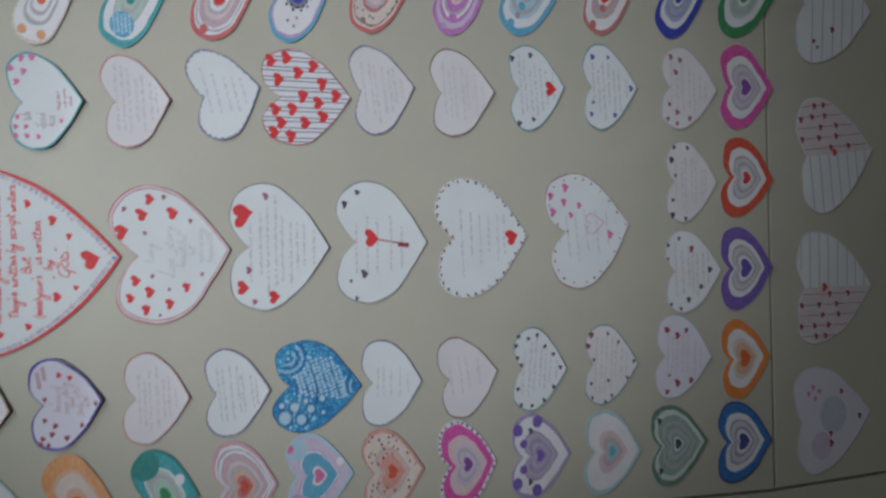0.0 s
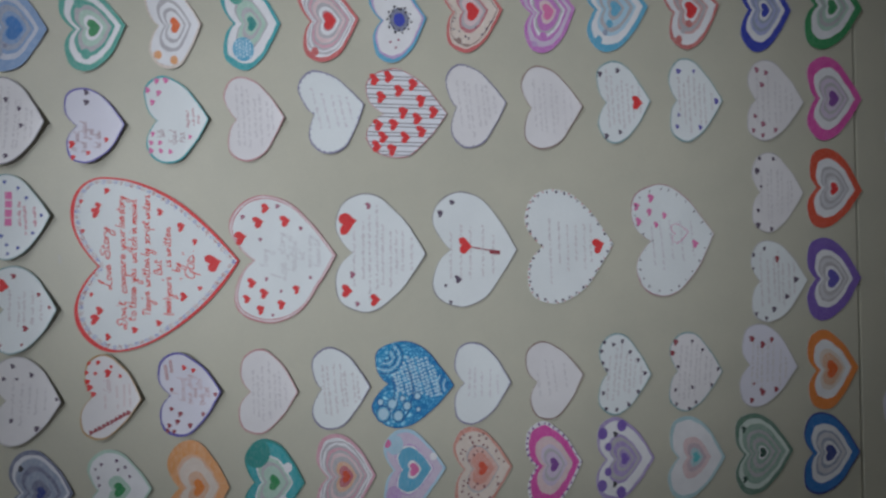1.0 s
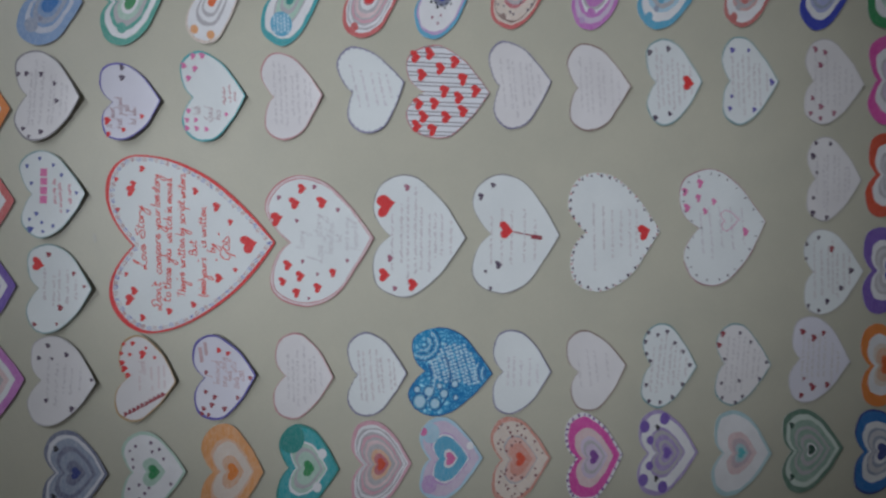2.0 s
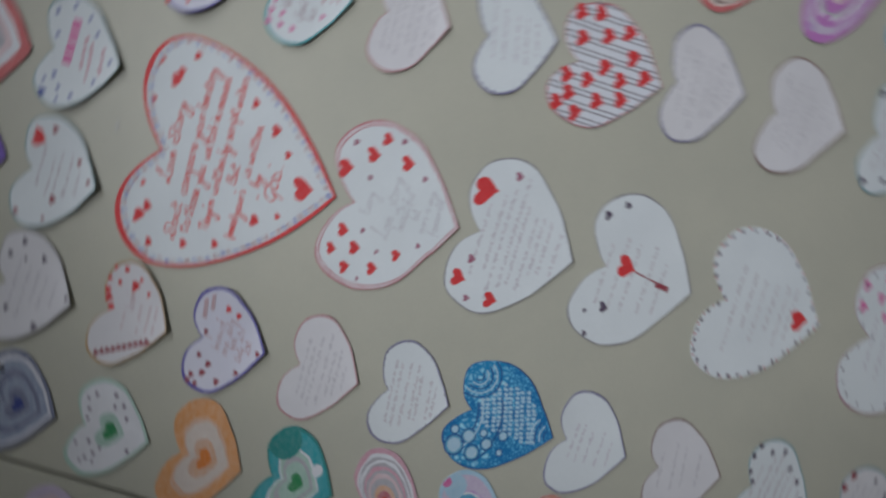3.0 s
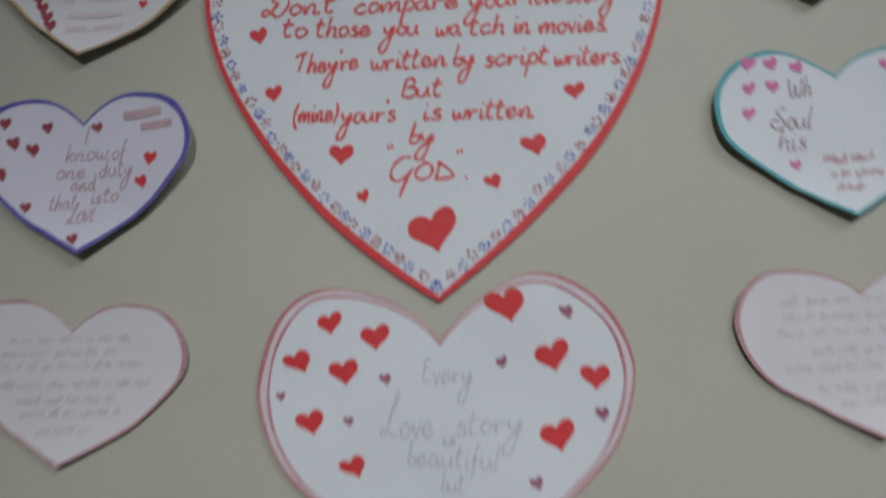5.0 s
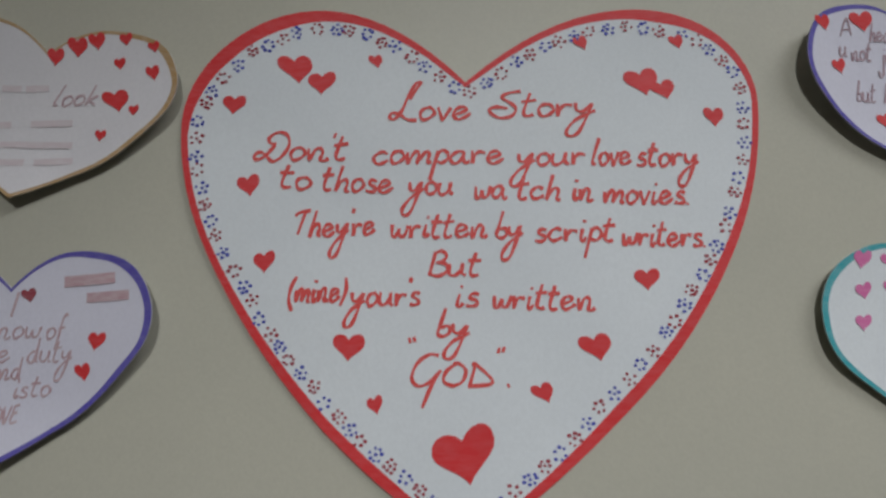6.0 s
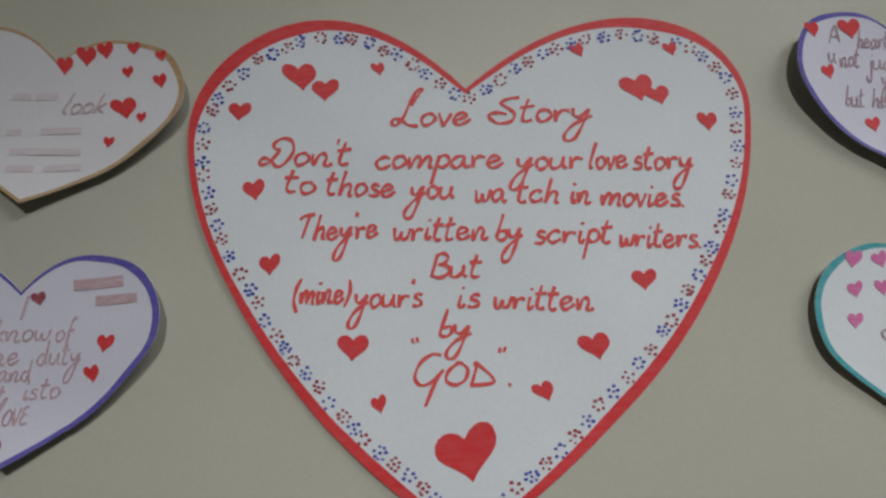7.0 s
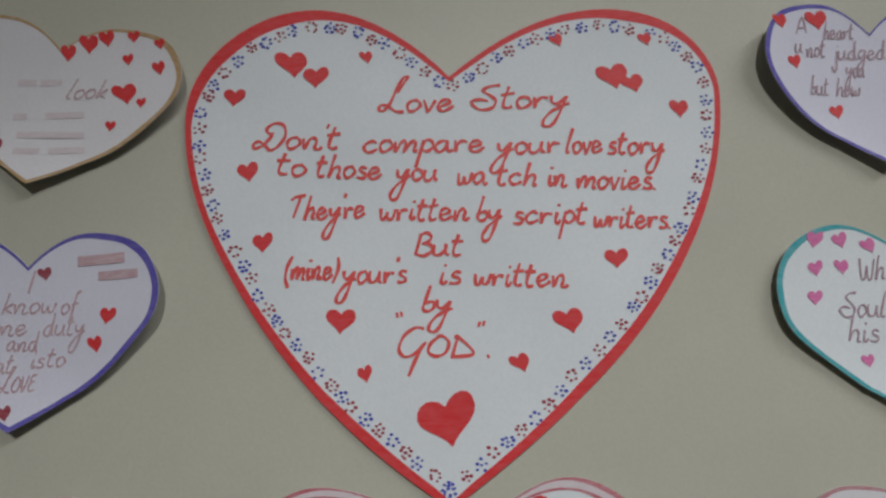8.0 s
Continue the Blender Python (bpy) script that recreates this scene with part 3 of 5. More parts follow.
SKY, SKYDEEP, BLUEWASH = ink(0.38, 0.60, 0.74, 0.35), ink(0.08, 0.38, 0.58, 0.25), ink(0.34, 0.38, 0.64, 0.35)
SALMON, SALMONWASH, CORAL = ink(0.62, 0.26, 0.20, 0.35), ink(0.66, 0.40, 0.34, 0.4), ink(0.58, 0.12, 0.12, 0.2)
AQUA, AQUAWASH, MAUVEWASH = ink(0.08, 0.46, 0.50, 0.2), ink(0.36, 0.56, 0.60, 0.4), ink(0.50, 0.38, 0.44, 0.45)
RUST, RUSTWASH = ink(0.52, 0.13, 0.12, 0.3), ink(0.58, 0.32, 0.31, 0.4)
BLUSHPALE = ink(0.66, 0.57, 0.59, 0.5)
ROSELINE = ink(0.48, 0.20, 0.22, 0.35)


def fish_scales(self):
    """The blue heart's drawn scales: a band of ovals, bubbles in one lobe, arcs towards the tip."""
    self.patch(SCALES, 0.62, 0.98, 24, layer=1.5)
    self.patch(SCALES, -0.62, 0.9, 26, layer=1.5)
    for i in range(-5, 7):
        for j in range(10):
            u, v = 4.0 * i + 2.0 * (j % 2) + 6 + self.rng.uniform(-0.5, 0.5), 22 + 5.6 * j + 1.4 * i + self.rng.uniform(-0.6, 0.6)
            lo, hi = self.column(0.001 * u + 0.00005)
            if lo + 8 < v < hi - 7 and u > -14 + 0.2 * j and math.hypot(u - 32, v - 84) > 21:
                bm = bmesh.new()
                pts = [(0.001 * 1.6 * math.cos(a * 0.785), 0.001 * 2.3 * math.sin(a * 0.785)) for a in range(8)]
                self.blob(bm, 0.001 * u, 0.001 * v, pts, 2)
                part("scale", bm, ICE, self.thing)
    for u, v, r in ((-38, 66, 7.5), (-26, 56, 6), (-36, 84, 9.5), (-24, 74, 7), (-17, 62, 4), (-14, 44, 5), (-30, 42, 3.5), (-22, 88, 4.5)):
        for rr, mat, lay in ((1.12 * r, DEEPBLUE, 2), (r - 0.7, SKYDEEP, 3), (0.72 * r, ICE, 4)):
            lo, hi = self.column(0.001 * u)
            bm = bmesh.new()
            self.blob(bm, 0.001 * u, 0.001 * min(max(v, lo + r), hi - r), [(0.001 * rr * math.cos(a * 0.524), 0.0009 * rr * math.sin(a * 0.524)) for a in range(12)], lay)
            part("bubble", bm, mat, self.thing)
    for cu, cv, radii, a0, a1 in ((0, 0, (9, 13, 17, 21), 55, 125), (32, 84, (4, 8, 12, 16, 20), 150, 330), (-10, 110, (38, 42, 60), 235, 300)):
        for k, r in enumerate(radii):
            arc = [(cu + r * math.cos(radians(a0 + (a1 - a0) * i / 20)), cv + r * math.sin(radians(a0 + (a1 - a0) * i / 20))) for i in range(21)]
            arc = [(u, v) for u, v in arc if abs(u) < 480 * self.w and self.column(0.001 * u + 0.0001)[0] + 1.5 < v < self.column(0.001 * u + 0.0001)[1] - 1.5]
            if len(arc) > 2:
                self.line(arc, 1.6, ICE if k % 2 else DEEPBLUE, "drawn_arc", 3)


Card.fish_scales = fish_scales
FAINTLILAC = ink(0.57, 0.55, 0.59, 0.66)


# ---- the middle column, from the top ----
c = Card(0.0003, 1.1995, 0.1531, 0.1970, 0, "large white paper heart with red border and handwritten love story verse", WHITE, (0.6, 0.9, 0.8, 0.6), base=0.0007, lobe=0)


def border_width(i):
    """How wide the verse heart's border is, in millimetres, from the tip up one side and down the other."""
    return float(np.interp(i, (0, 8, 16, 22, 27, 33, 40, 46, 52, 58, 64, 70, 75, 79, 86, 94, 100, 105), (2.4, 4.0, 3.4, 2.3, 2.0, 2.7, 4.2, 2.7, 1.9, 3.0, 5.0, 5.2, 4.0, 2.3, 2.3, 3.2, 3.7, 2.4)))


c.border(border_width, RED, "wide red felt-pen border")
c.marks(RED, [(-59.1, 157.5, 12.1), (-50.2, 152.5, 9.7), (-31.4, 160.6, 4.8), (-80.3, 144.9, 8.1), (-73.8, 116.2, 7.7), (-67.5, 90.1, 7.3), (-39.0, 62.1, 10.5), (-30.0, 43.9, 5.2), (-1.4, 27.8, 20.6), (23.9, 47.6, 6.9), (41.2, 61.9, 10.5), (58.6, 84.0, 8.5), (84.1, 139.5, 6.9), (60.5, 152.2, 11.7), (67.7, 149.5, 8.5), (73.1, 166.9, 4.8), (40.0, 166.7, 4.8)])
c.word("Love", -26.0, 1.1, 139.1, 8.6, SCARLET, slope=0.026, pen=1.3)
c.word("Story", 8.5, 43.7, 140.4, 8.6, SCARLET, slope=0.012, pen=1.3)
c.word("Don't", -71.1, -41.0, 125.4, 8.6, SCARLET, slope=-0.006, pen=1.3)
c.word("compare", -32.0, 12.2, 123.9, 8.6, SCARLET, slope=0.004, pen=1.3)
c.word("your", 17.1, 39.6, 123.2, 8.3, SCARLET, slope=0.013, pen=1.3)
c.word("love", 42.3, 55.1, 123.3, 8.3, SCARLET, slope=-0.006, pen=1.3)
c.word("story", 57.1, 77.7, 122.8, 8.3, SCARLET, slope=-0.006, pen=1.3)
c.word("to", -63.4, -53.1, 115.8, 8.3, SCARLET, slope=-0.067, pen=1.3)
c.word("those", -49.0, -25.3, 114.8, 8.3, SCARLET, slope=-0.041, pen=1.3)
c.word("you", -19.8, -4.8, 113.4, 8.3, SCARLET, slope=-0.019, pen=1.3)
c.word("wa", 2.4, 13.1, 111.8, 8.3, SCARLET, slope=-0.005, pen=1.3)
c.word("tch", 16.7, 31.1, 111.5, 8.3, SCARLET, slope=-0.020, pen=1.3)
c.word("in", 35.1, 41.9, 111.0, 8.3, SCARLET, slope=-0.037, pen=1.3)
c.word("movies.", 45.7, 73.5, 110.1, 8.3, SCARLET, slope=-0.020, pen=1.3)
c.word("They're", -58.3, -31.2, 98.7, 8.3, SCARLET, slope=0.033, pen=1.3)
c.word("written", -25.7, 6.4, 98.6, 8.3, SCARLET, slope=-0.005, pen=1.3)
c.word("by", 9.4, 18.1, 98.2, 8.3, SCARLET, slope=-0.005, pen=1.3)
c.word("script", 22.2, 48.5, 97.1, 8.3, SCARLET, slope=0.003, pen=1.3)
c.word("writers.", 51.3, 78.1, 95.7, 8.3, SCARLET, slope=-0.020, pen=1.3)
c.word("But", -12.9, 3.8, 85.6, 8.0, SCARLET, slope=0.008, pen=1.3)
c.word("(mine)", -59.0, -40.5, 77.1, 8.4, SCARLET, slope=0.018, pen=1.3)
c.word("your's", -38.5, -16.3, 76.0, 8.3, SCARLET, slope=-0.004, pen=1.3)
c.word("is", -4.3, 3.1, 75.6, 8.3, SCARLET, slope=-0.004, pen=1.3)
c.word("written", 8.1, 41.0, 75.0, 8.3, SCARLET, slope=-0.022, pen=1.3)
c.word("by", -10.2, 0.1, 65.9, 8.3, SCARLET, slope=-0.042, pen=1.3)
c.word("GOΔ", -18.7, 7.5, 50.1, 7.8, SCARLET, slope=-0.003, pen=1.3)
c.word(".", 12.2, 13.3, 49.8, 8.3, SCARLET, slope=-0.003, pen=1.3)
for u, v in ((-19.4, 65.4), (-17.9, 65.7), (9.9, 62.1), (11.5, 62.4)):
    c.line([(u, v), (u + (0.5 if u < 0 else -0.6), v - 1.7)], 1.0, SCARLET, "quotation_mark", 3)
c.flowers(lambda i: border_width(i) + 2.9, 0.0061, CRIMSON, ROYAL)
c = Card(0.0023, 1.0889, 0.0942, 0.1502, 1.7, "white paper heart with double rose outline and red hearts", WHITE, (0.8, 1.4, 0.6, 1.6), lobe=0.152)
c.ring(1.0, 0.982, ROSE, "border")
c.ring(0.952, 0.938, ROSE, "inner_line", layer=2)
c.ring(0.982, 0.952, BLUSHPALE, "gap")
c.marks(RED, [(-43.6, 104.3, 10.3), (-25.6, 97.5, 12), (-56.8, 89.7, 11), (-38.8, 84.5, 12.1), (-53.1, 65.7, 11.5), (-36.5, 47.7, 10.2), (27.6, 106.6, 15.8), (44.2, 85.7, 13.9), (59.8, 76.8, 11.5), (43.8, 55.2, 13.8)])
c.marks(MAUVE, [(-22.2, 81, 4.8), (-64.8, 76.8, 3.7), (-37.9, 65.5, 4.2), (-24.4, 30.9, 4.7), (24.2, 84.8, 4.7), (51.2, 102.7, 5.2), (61.3, 62.7, 5.2), (34.2, 38.2, 5.2)])
c.word("Every", -7.7, 12.1, 79.3, 8.80, PENCIL, slope=-0.091, pen=0.75)
c.word("Love", -25.1, -4.6, 59.1, 10.50, PENCIL, slope=-0.063, pen=0.75)
c.word("story", 4.2, 30.5, 58.2, 9.30, PENCIL, slope=-0.015, pen=0.75)
c.word("is", -1.4, 3.6, 54.9, 4.70, PENCIL, slope=-0.080, pen=0.75)
c.word("beautiful", -15.4, 20.1, 47.6, 8.60, PENCIL, slope=-0.099, pen=0.75)
c.word("but", -2.9, 5.9, 36.9, 7.50, PENCIL, slope=-0.080, pen=0.75)
c.word("ours", -12.4, 1.8, 29.5, 6.30, PENCIL, slope=-0.063, pen=0.75)
c.word("is", 5.6, 9.4, 28.4, 6.20, PENCIL, slope=-0.079, pen=0.75)
c.word("my", 12.9, 25.1, 27.6, 6.30, PENCIL, slope=-0.049, pen=0.75)
c.word("favourite", -12.8, 19.6, 18.7, 7.40, PENCIL, slope=-0.025, pen=0.75)
c = Card(-0.0004, 0.9821, 0.0888, 0.1412, -2.8, "white paper heart with red hearts and faint writing", WHITE, (0.6, 1.8, 0.6, 2.2), lobe=0.128)
c.ring(1.0, 0.982, GREYLINE, "outline")
c.marks(RED, [(35.8, 92.7, 25.4), (-45.1, 92.8, 15.6), (-55.6, 59.4, 14.5)])
c.marks(MAUVE, [(56.6, 69.1, 8.4), (-25.5, 86.7, 8.4), (-60.2, 80.4, 6)])
c.bars(FAINTLILAC, 0.2, 0.95, 9, 0.74, slope=0.02)
c = Card(0.0002, 0.8691, 0.0822, 0.1417, -2.2, "white paper heart with a drawn red heart-shaped key", WHITE, (0.8, 1.0, 0.8, 1.0), lobe=0.15)
c.ring(1.0, 0.982, GREYLINE, "outline")
c.marks(RED, [(4.6, 63.5, 20.1)])
c.line([(2.8, 55.6), (-1.5, 29.4)], 1.6, DARKRED, "key_stem", 4)
c.line([(-2.2, 34.4), (-3.7, 21.4)], 5.0, DARKRED, "key_bit", 4)
c.marks(DOT, [(57.5, 80.4, 6.2), (44.2, 94.9, 8.7), (-36, 72.6, 10), (-43.6, 88.2, 4.1), (-63.7, 81.8, 5)])
c.bars(FAINT, 0.35, 1.0, 5, 0.6)
c = Card(0.0027, 0.7440, 0.0930, 0.1430, 0.2, "white paper heart with dotted edge and small red heart", WHITE, (1.0, 1.0, 1.0, 1.0), lobe=0.135)
c.edge_dots(DOT, 0.955, 2, 1.6)
c.edge_dots(ROSE, 0.98, 2, 1.2, start=1)
c.marks(RED, [(-0.8, 18.8, 18.7)])
c.bars(FAINT, 0.3, 0.9, 6, 0.6)
c = Card(0.0109, 0.6069, 0.0877, 0.1438, 4.3, "white paper heart with pink hearts and an outlined heart", WHITE, (1.4, 0.8, 1.0, 1.0), lobe=0.148)
c.ring(1.0, 0.985, MAUVE, "outline")
c.edge_dots(DOT, 0.91, 3, 1.3)
c.marks(PINK, [(48.2, 103, 10.2), (54.8, 80.2, 10.9), (37.6, 84.2, 9.6), (26.4, 99.9, 10.9), (20.1, 76.6, 8.2), (30.7, 64.2, 8.3), (-10.1, 26.2, 10.5)])
c.line([(6.1 + 27.8 * 0.5 * u, 46.7 + 27.8 * 0.5 * v) for u, v in ((0, -0.9), (0.6, -0.25), (0.95, 0.3), (0.7, 0.75), (0.25, 0.75), (0, 0.4), (-0.25, 0.75), (-0.7, 0.75), (-0.95, 0.3), (-0.6, -0.25), (0, -0.9))], 0.9, PINK, "outlined_heart")
c.bars(PALEGREY, 0.35, 0.95, 5, 0.5)


# ---- the inner frame of written hearts: top, right side, left side, foot ----
c = Card(0.0580, 1.3983, 0.0549, 0.0940, -0.3, "white paper heart with pink writing and blue dots", WHITE, (5.0, 3.0, 1.0, 4.0), base=0.0014)
c.ring(1.0, 0.972, TEALLINE, "outline")
c.marks(BLUEDOT, [(38.5, 45.2, 4.0), (30.5, 58.4, 4.4), (31.3, 31.9, 4.1), (20.6, 24.2, 4.1), (11.9, 55.1, 4.0), (0.8, 9.1, 4.1), (-20.9, 50.9, 4.8), (-18.5, 19.2, 3.7), (-37.4, 56.4, 6.8), (-30.8, 45.5, 3.6), (-34.5, 34.1, 4.1), (-26.8, 57.7, 3.6), (-40.6, 44.3, 3.6)])
c.line([(-10, 44.4), (-1.7, 44)], 7.0, PINK, "writing_bar")
c.line([(-0.3, 43.9), (8, 43.5)], 7.0, PINK, "writing_bar")
c.line([(10, 43.4), (17.7, 42.9)], 7.0, PINK, "writing_bar")
c.line([(19.1, 42.9), (27.4, 42.4)], 7.0, PINK, "writing_bar")
c.bars(PINKFAINT, 0.32, 0.6, 3, 0.5)
c = Card(-0.0463, 1.3952, 0.0561, 0.0974, -2.9, "white paper heart with green outline and red hearts", WHITE, (3.0, 2.0, 1.0, 4.5), base=0.0014)
c.ring(1.0, 0.972, TEALLINE, "outline")
c.marks(RED, [(25.9, 56, 14.5)])
c.marks(DARKRED, [(37.1, 45.1, 5.7), (16.8, 19.7, 4.9), (2.7, 8, 4.1), (-21, 33, 6.9), (-39.2, 58.6, 4.8), (-38.5, 36.3, 3.3)])
c.bars(FAINT, 0.3, 0.9, 5, 0.5)
c = Card(0.1615, 1.3994, 0.0552, 0.0972, -2.7, "white paper heart with small dark hearts and a curled edge", WARM, (5, 2, 1, 4.5), base=0.0016)
c.ring(1.0, 0.962, GREYLINE, "outline")
c.marks(DOT, [(24.1, 65.3, 4.8), (23.2, 54.7, 5.5), (23.8, 40.4, 5.6), (14.3, 27.2, 5.2), (-4.3, 24.9, 5.2), (-38.4, 39.3, 5.6), (-35.7, 57.1, 4.8), (-43.7, 50.9, 3.6)])
c.bars(FAINT, 0.25, 0.95, 7, 0.76, slope=-0.060)
c = Card(0.1583, 1.3166, 0.0517, 0.0845, 1.4, "white paper heart with red hearts, writing and lifted indigo edge", LILAC, (7, 3, 1, 3.5), base=0.0016, lobe=0.125)
c.ring(1.0, 0.955, INDIGO, "outline")
c.marks(RED, [(-38.2, 57.1, 5.7), (-20.1, 56.3, 8.8), (-30.5, 39.9, 5.2), (-16.4, 20.7, 5.5)])
c.marks(DOT, [(38.1, 38.1, 6.3), (26.2, 38.6, 6.3)])
c.word("A", -28.9, -24.7, 51.0, 6.4, WRITING, slope=0.075, pen=0.75)
c.word("heart", -17.7, -6.2, 49.5, 6.4, WRITING, slope=0.007, pen=0.75)
c.word("u", -29.8, -27.1, 43.7, 6.8, WRITING, slope=-0.031, pen=0.75)
c.word("not", -25.4, -18.1, 42.3, 6.8, WRITING, slope=0.029, pen=0.75)
c.word("judged", -15.0, 4.8, 41.5, 6.8, WRITING, slope=-0.009, pen=0.75)
c.word("you", -10.6, -4.1, 35.0, 6.8, WRITING, slope=-0.098, pen=0.75)
c.word("but", -25.3, -18.6, 27.8, 6.8, WRITING, slope=-0.063, pen=0.75)
c.word("how", -15.5, -6.8, 27.3, 6.8, WRITING, slope=-0.031, pen=0.75)
c = Card(0.1636, 1.2263, 0.0570, 0.0993, 1.2, "white paper heart with teal outline and pink hearts", WHITE, (3.5, 3, 1, 3.0), base=0.0014)
c.ring(1.0, 0.955, TEAL, "outline")
c.marks(PINK, [(-35.7, 65.2, 6.1), (-24.8, 63.6, 5.6), (-14.5, 61.5, 5.2), (-34.6, 53.8, 5.6), (-25.1, 54.2, 5.2), (-35.9, 43.6, 5.5), (-19.6, 21.6, 4.6)])
c.marks(PINK, [(21, 59.6, 6.5), (34, 63.6, 6.5), (46.5, 54.1, 6.4), (31.3, 52.2, 6.4), (45.1, 43.5, 6.4)])
c.word("Wh", -19.1, -10.1, 50.0, 8.0, WRITING, slope=-0.025, pen=0.75)
c.word("Soul", -27.1, -11.4, 37.2, 8.0, WRITING, slope=-0.025, pen=0.75)
c.word("his", -25.5, -14.9, 28.7, 8.0, WRITING, slope=-0.061, pen=0.75)
c.bars(FAINTRED, 0.2, 0.42, 3, 0.42)
c = Card(0.1652, 1.1420, 0.0542, 0.0988, 2.6, "white paper heart with faint red outline and writing", WARM, (1.5, 1, 1, 2.5))
c.ring(1.0, 0.962, ROSELINE, "outline")
c.bars(FAINT, 0.25, 0.95, 7, 0.76, slope=-0.024)
c = Card(0.1803, 1.0492, 0.0597, 0.0999, 11.5, "white paper heart with stitched lilac outline", WHITE, (1.5, 1.5, 1, 1.0))
c.ring(1.0, 0.962, LILACSHADELINE, "outline")
c.edge_dots(LILACSHADELINE, 0.955, 2, 1.1)
c.bars(PALEGREY, 0.3, 0.9, 5, 0.55)
c = Card(0.1681, 0.9500, 0.0775, 0.1071, -0.5, "white paper heart with dark stripes and many red hearts", SNOWCARD, (0.8, 0.8, 0.8, 0.8), lobe=0.178)
c.ring(1.0, 0.975, ROSE, "outline")
c.marks(RED, [(39.9, 85.4, 14.3), (47.4, 70.2, 14.4), (19.8, 77.9, 14.4), (27.6, 56.3, 14.5), (38.1, 38.8, 14.6), (16.4, 30.2, 14.7), (2.1, 51.9, 14.6), (-6, 35.4, 14.7), (2.1, 15.3, 14.8), (-13.3, 82.4, 14.4), (-12.5, 63.8, 14.5), (-28.2, 76.8, 14.5), (-21, 30.6, 14.7), (-28.4, 50.6, 14.6), (-42.4, 88.3, 14.4), (-42.3, 66.7, 14.5)])
for i in range(-9, 10):
    u = 0.0056 * i + (0.0009 if i % 2 else -0.0006)
    if abs(u) < 0.485 * c.w:
        lo, hi = c.column(u)
        c.line([(1000 * u + 0.03 * (hi - lo) * (k / 6 - 0.5), lo + (hi - lo) * k / 6) for k in range(7)], 1.3, GREYLINE, "stripe")
c = Card(0.1813, 0.8758, 0.0621, 0.1029, 5.2, "grey-white paper heart with faint writing", WARM, (1, 1.5, 1, 1), lobe=0.095)
c.ring(1.0, 0.962, LILACSHADELINE, "outline")
c.edge_dots(GREYLINE, 0.96, 2, 0.9)
c.bars(FAINT, 0.25, 0.92, 7, 0.7)
c = Card(0.1760, 0.7783, 0.0652, 0.1041, 1.8, "white paper heart with brown outline and writing", WARM, (1, 2, 1, 2))
c.ring(1.0, 0.962, BROWN, "outline")
c.bars(FAINT, 0.25, 0.95, 7, 0.76, slope=0.012)
c = Card(0.1824, 0.6880, 0.0587, 0.1039, 1.2, "white paper heart with red heart and aqua outline", WHITE, (1, 2, 1, 1.5))
c.ring(1.0, 0.962, TEALLINE, "outline")
c.marks(RED, [(-1.9, 16.9, 17.5)])
c.marks(DOT, [(37, 66.3, 7.2), (39.3, 41.4, 6.8), (-44.4, 61.5, 7.3), (-38.2, 41.9, 5.8)])
c.bars(FAINT, 0.25, 0.95, 7, 0.76, slope=0.024)
c = Card(0.1827, 0.5887, 0.0634, 0.1063, -0.3, "white paper heart with small blue hearts", WHITE, (1, 2, 1, 1), lobe=0.095)
c.ring(1.0, 0.962, TEALLINE, "outline")
c.marks(INDIGO, [(37.3, 59.5, 6.9), (37.4, 38.9, 4.8), (-1, 8.1, 8.2), (-18.4, 60.8, 4.8), (-33.3, 63.1, 5.9), (-34.5, 31, 6.5)])
c.bars(FAINT, 0.25, 0.95, 7, 0.76, slope=0.036)
c = Card(0.1796, 0.4734, 0.0685, 0.1050, -3.0, "pale paper heart with small mauve hearts", WARM, (1, 1, 1, 1))
c.ring(1.0, 0.975, STONE, "outline")
c.marks(MAUVE, [(39.4, 67.6, 8.3), (36.3, 54, 6.7), (20.5, 59.4, 7.3), (-21, 68.3, 6.1), (-30.9, 56.4, 7.3), (-39.6, 70.3, 6.1), (-44.9, 56.9, 5.6), (-37.6, 38.9, 6.8)])
c.bars(FAINT, 0.25, 0.95, 7, 0.76, slope=0.048)
c = Card(0.0605, 0.4777, 0.0619, 0.1043, -1.8, "pale paper heart with small dark hearts", WARM, (1, 1, 1, 1))
c.ring(1.0, 0.975, STONE, "outline")
c.marks(DOT, [(44.3, 62.6, 5.6), (43.9, 42.9, 5.6), (28.9, 65.9, 7.3), (27.4, 65.8, 7.3), (7.9, 60.1, 4.4), (-23.3, 64.1, 5.1), (-42.3, 64.4, 7.9), (-47.3, 45.6, 5.6)])
c.bars(FAINT, 0.25, 0.95, 7, 0.76, slope=0.012)
c = Card(-0.0549, 0.4753, 0.0685, 0.1082, -0.8, "white paper heart with red and dark hearts", WHITE, (1, 1.4, 1, 1))
c.ring(1.0, 0.975, STONE, "outline")
c.marks(DOT, [(38, 80, 5.6), (43.5, 61, 5.1), (1.3, 15.6, 7.5), (-20.9, 29.1, 6.9), (-36.6, 48, 7.4), (-43.2, 75.5, 5.1), (-48.1, 59.9, 5.1), (17.5, 77.5, 3.9)])
c.marks(DARKRED, [(29.4, 42.8, 8.5)])
c.bars(FAINT, 0.25, 0.95, 7, 0.76, slope=0.024)
c = Card(-0.1685, 0.4937, 0.0688, 0.1099, -5.4, "lilac-white paper heart with dark red hearts", LILAC, (1, 1, 1, 1))
c.ring(1.0, 0.975, STONE, "outline")
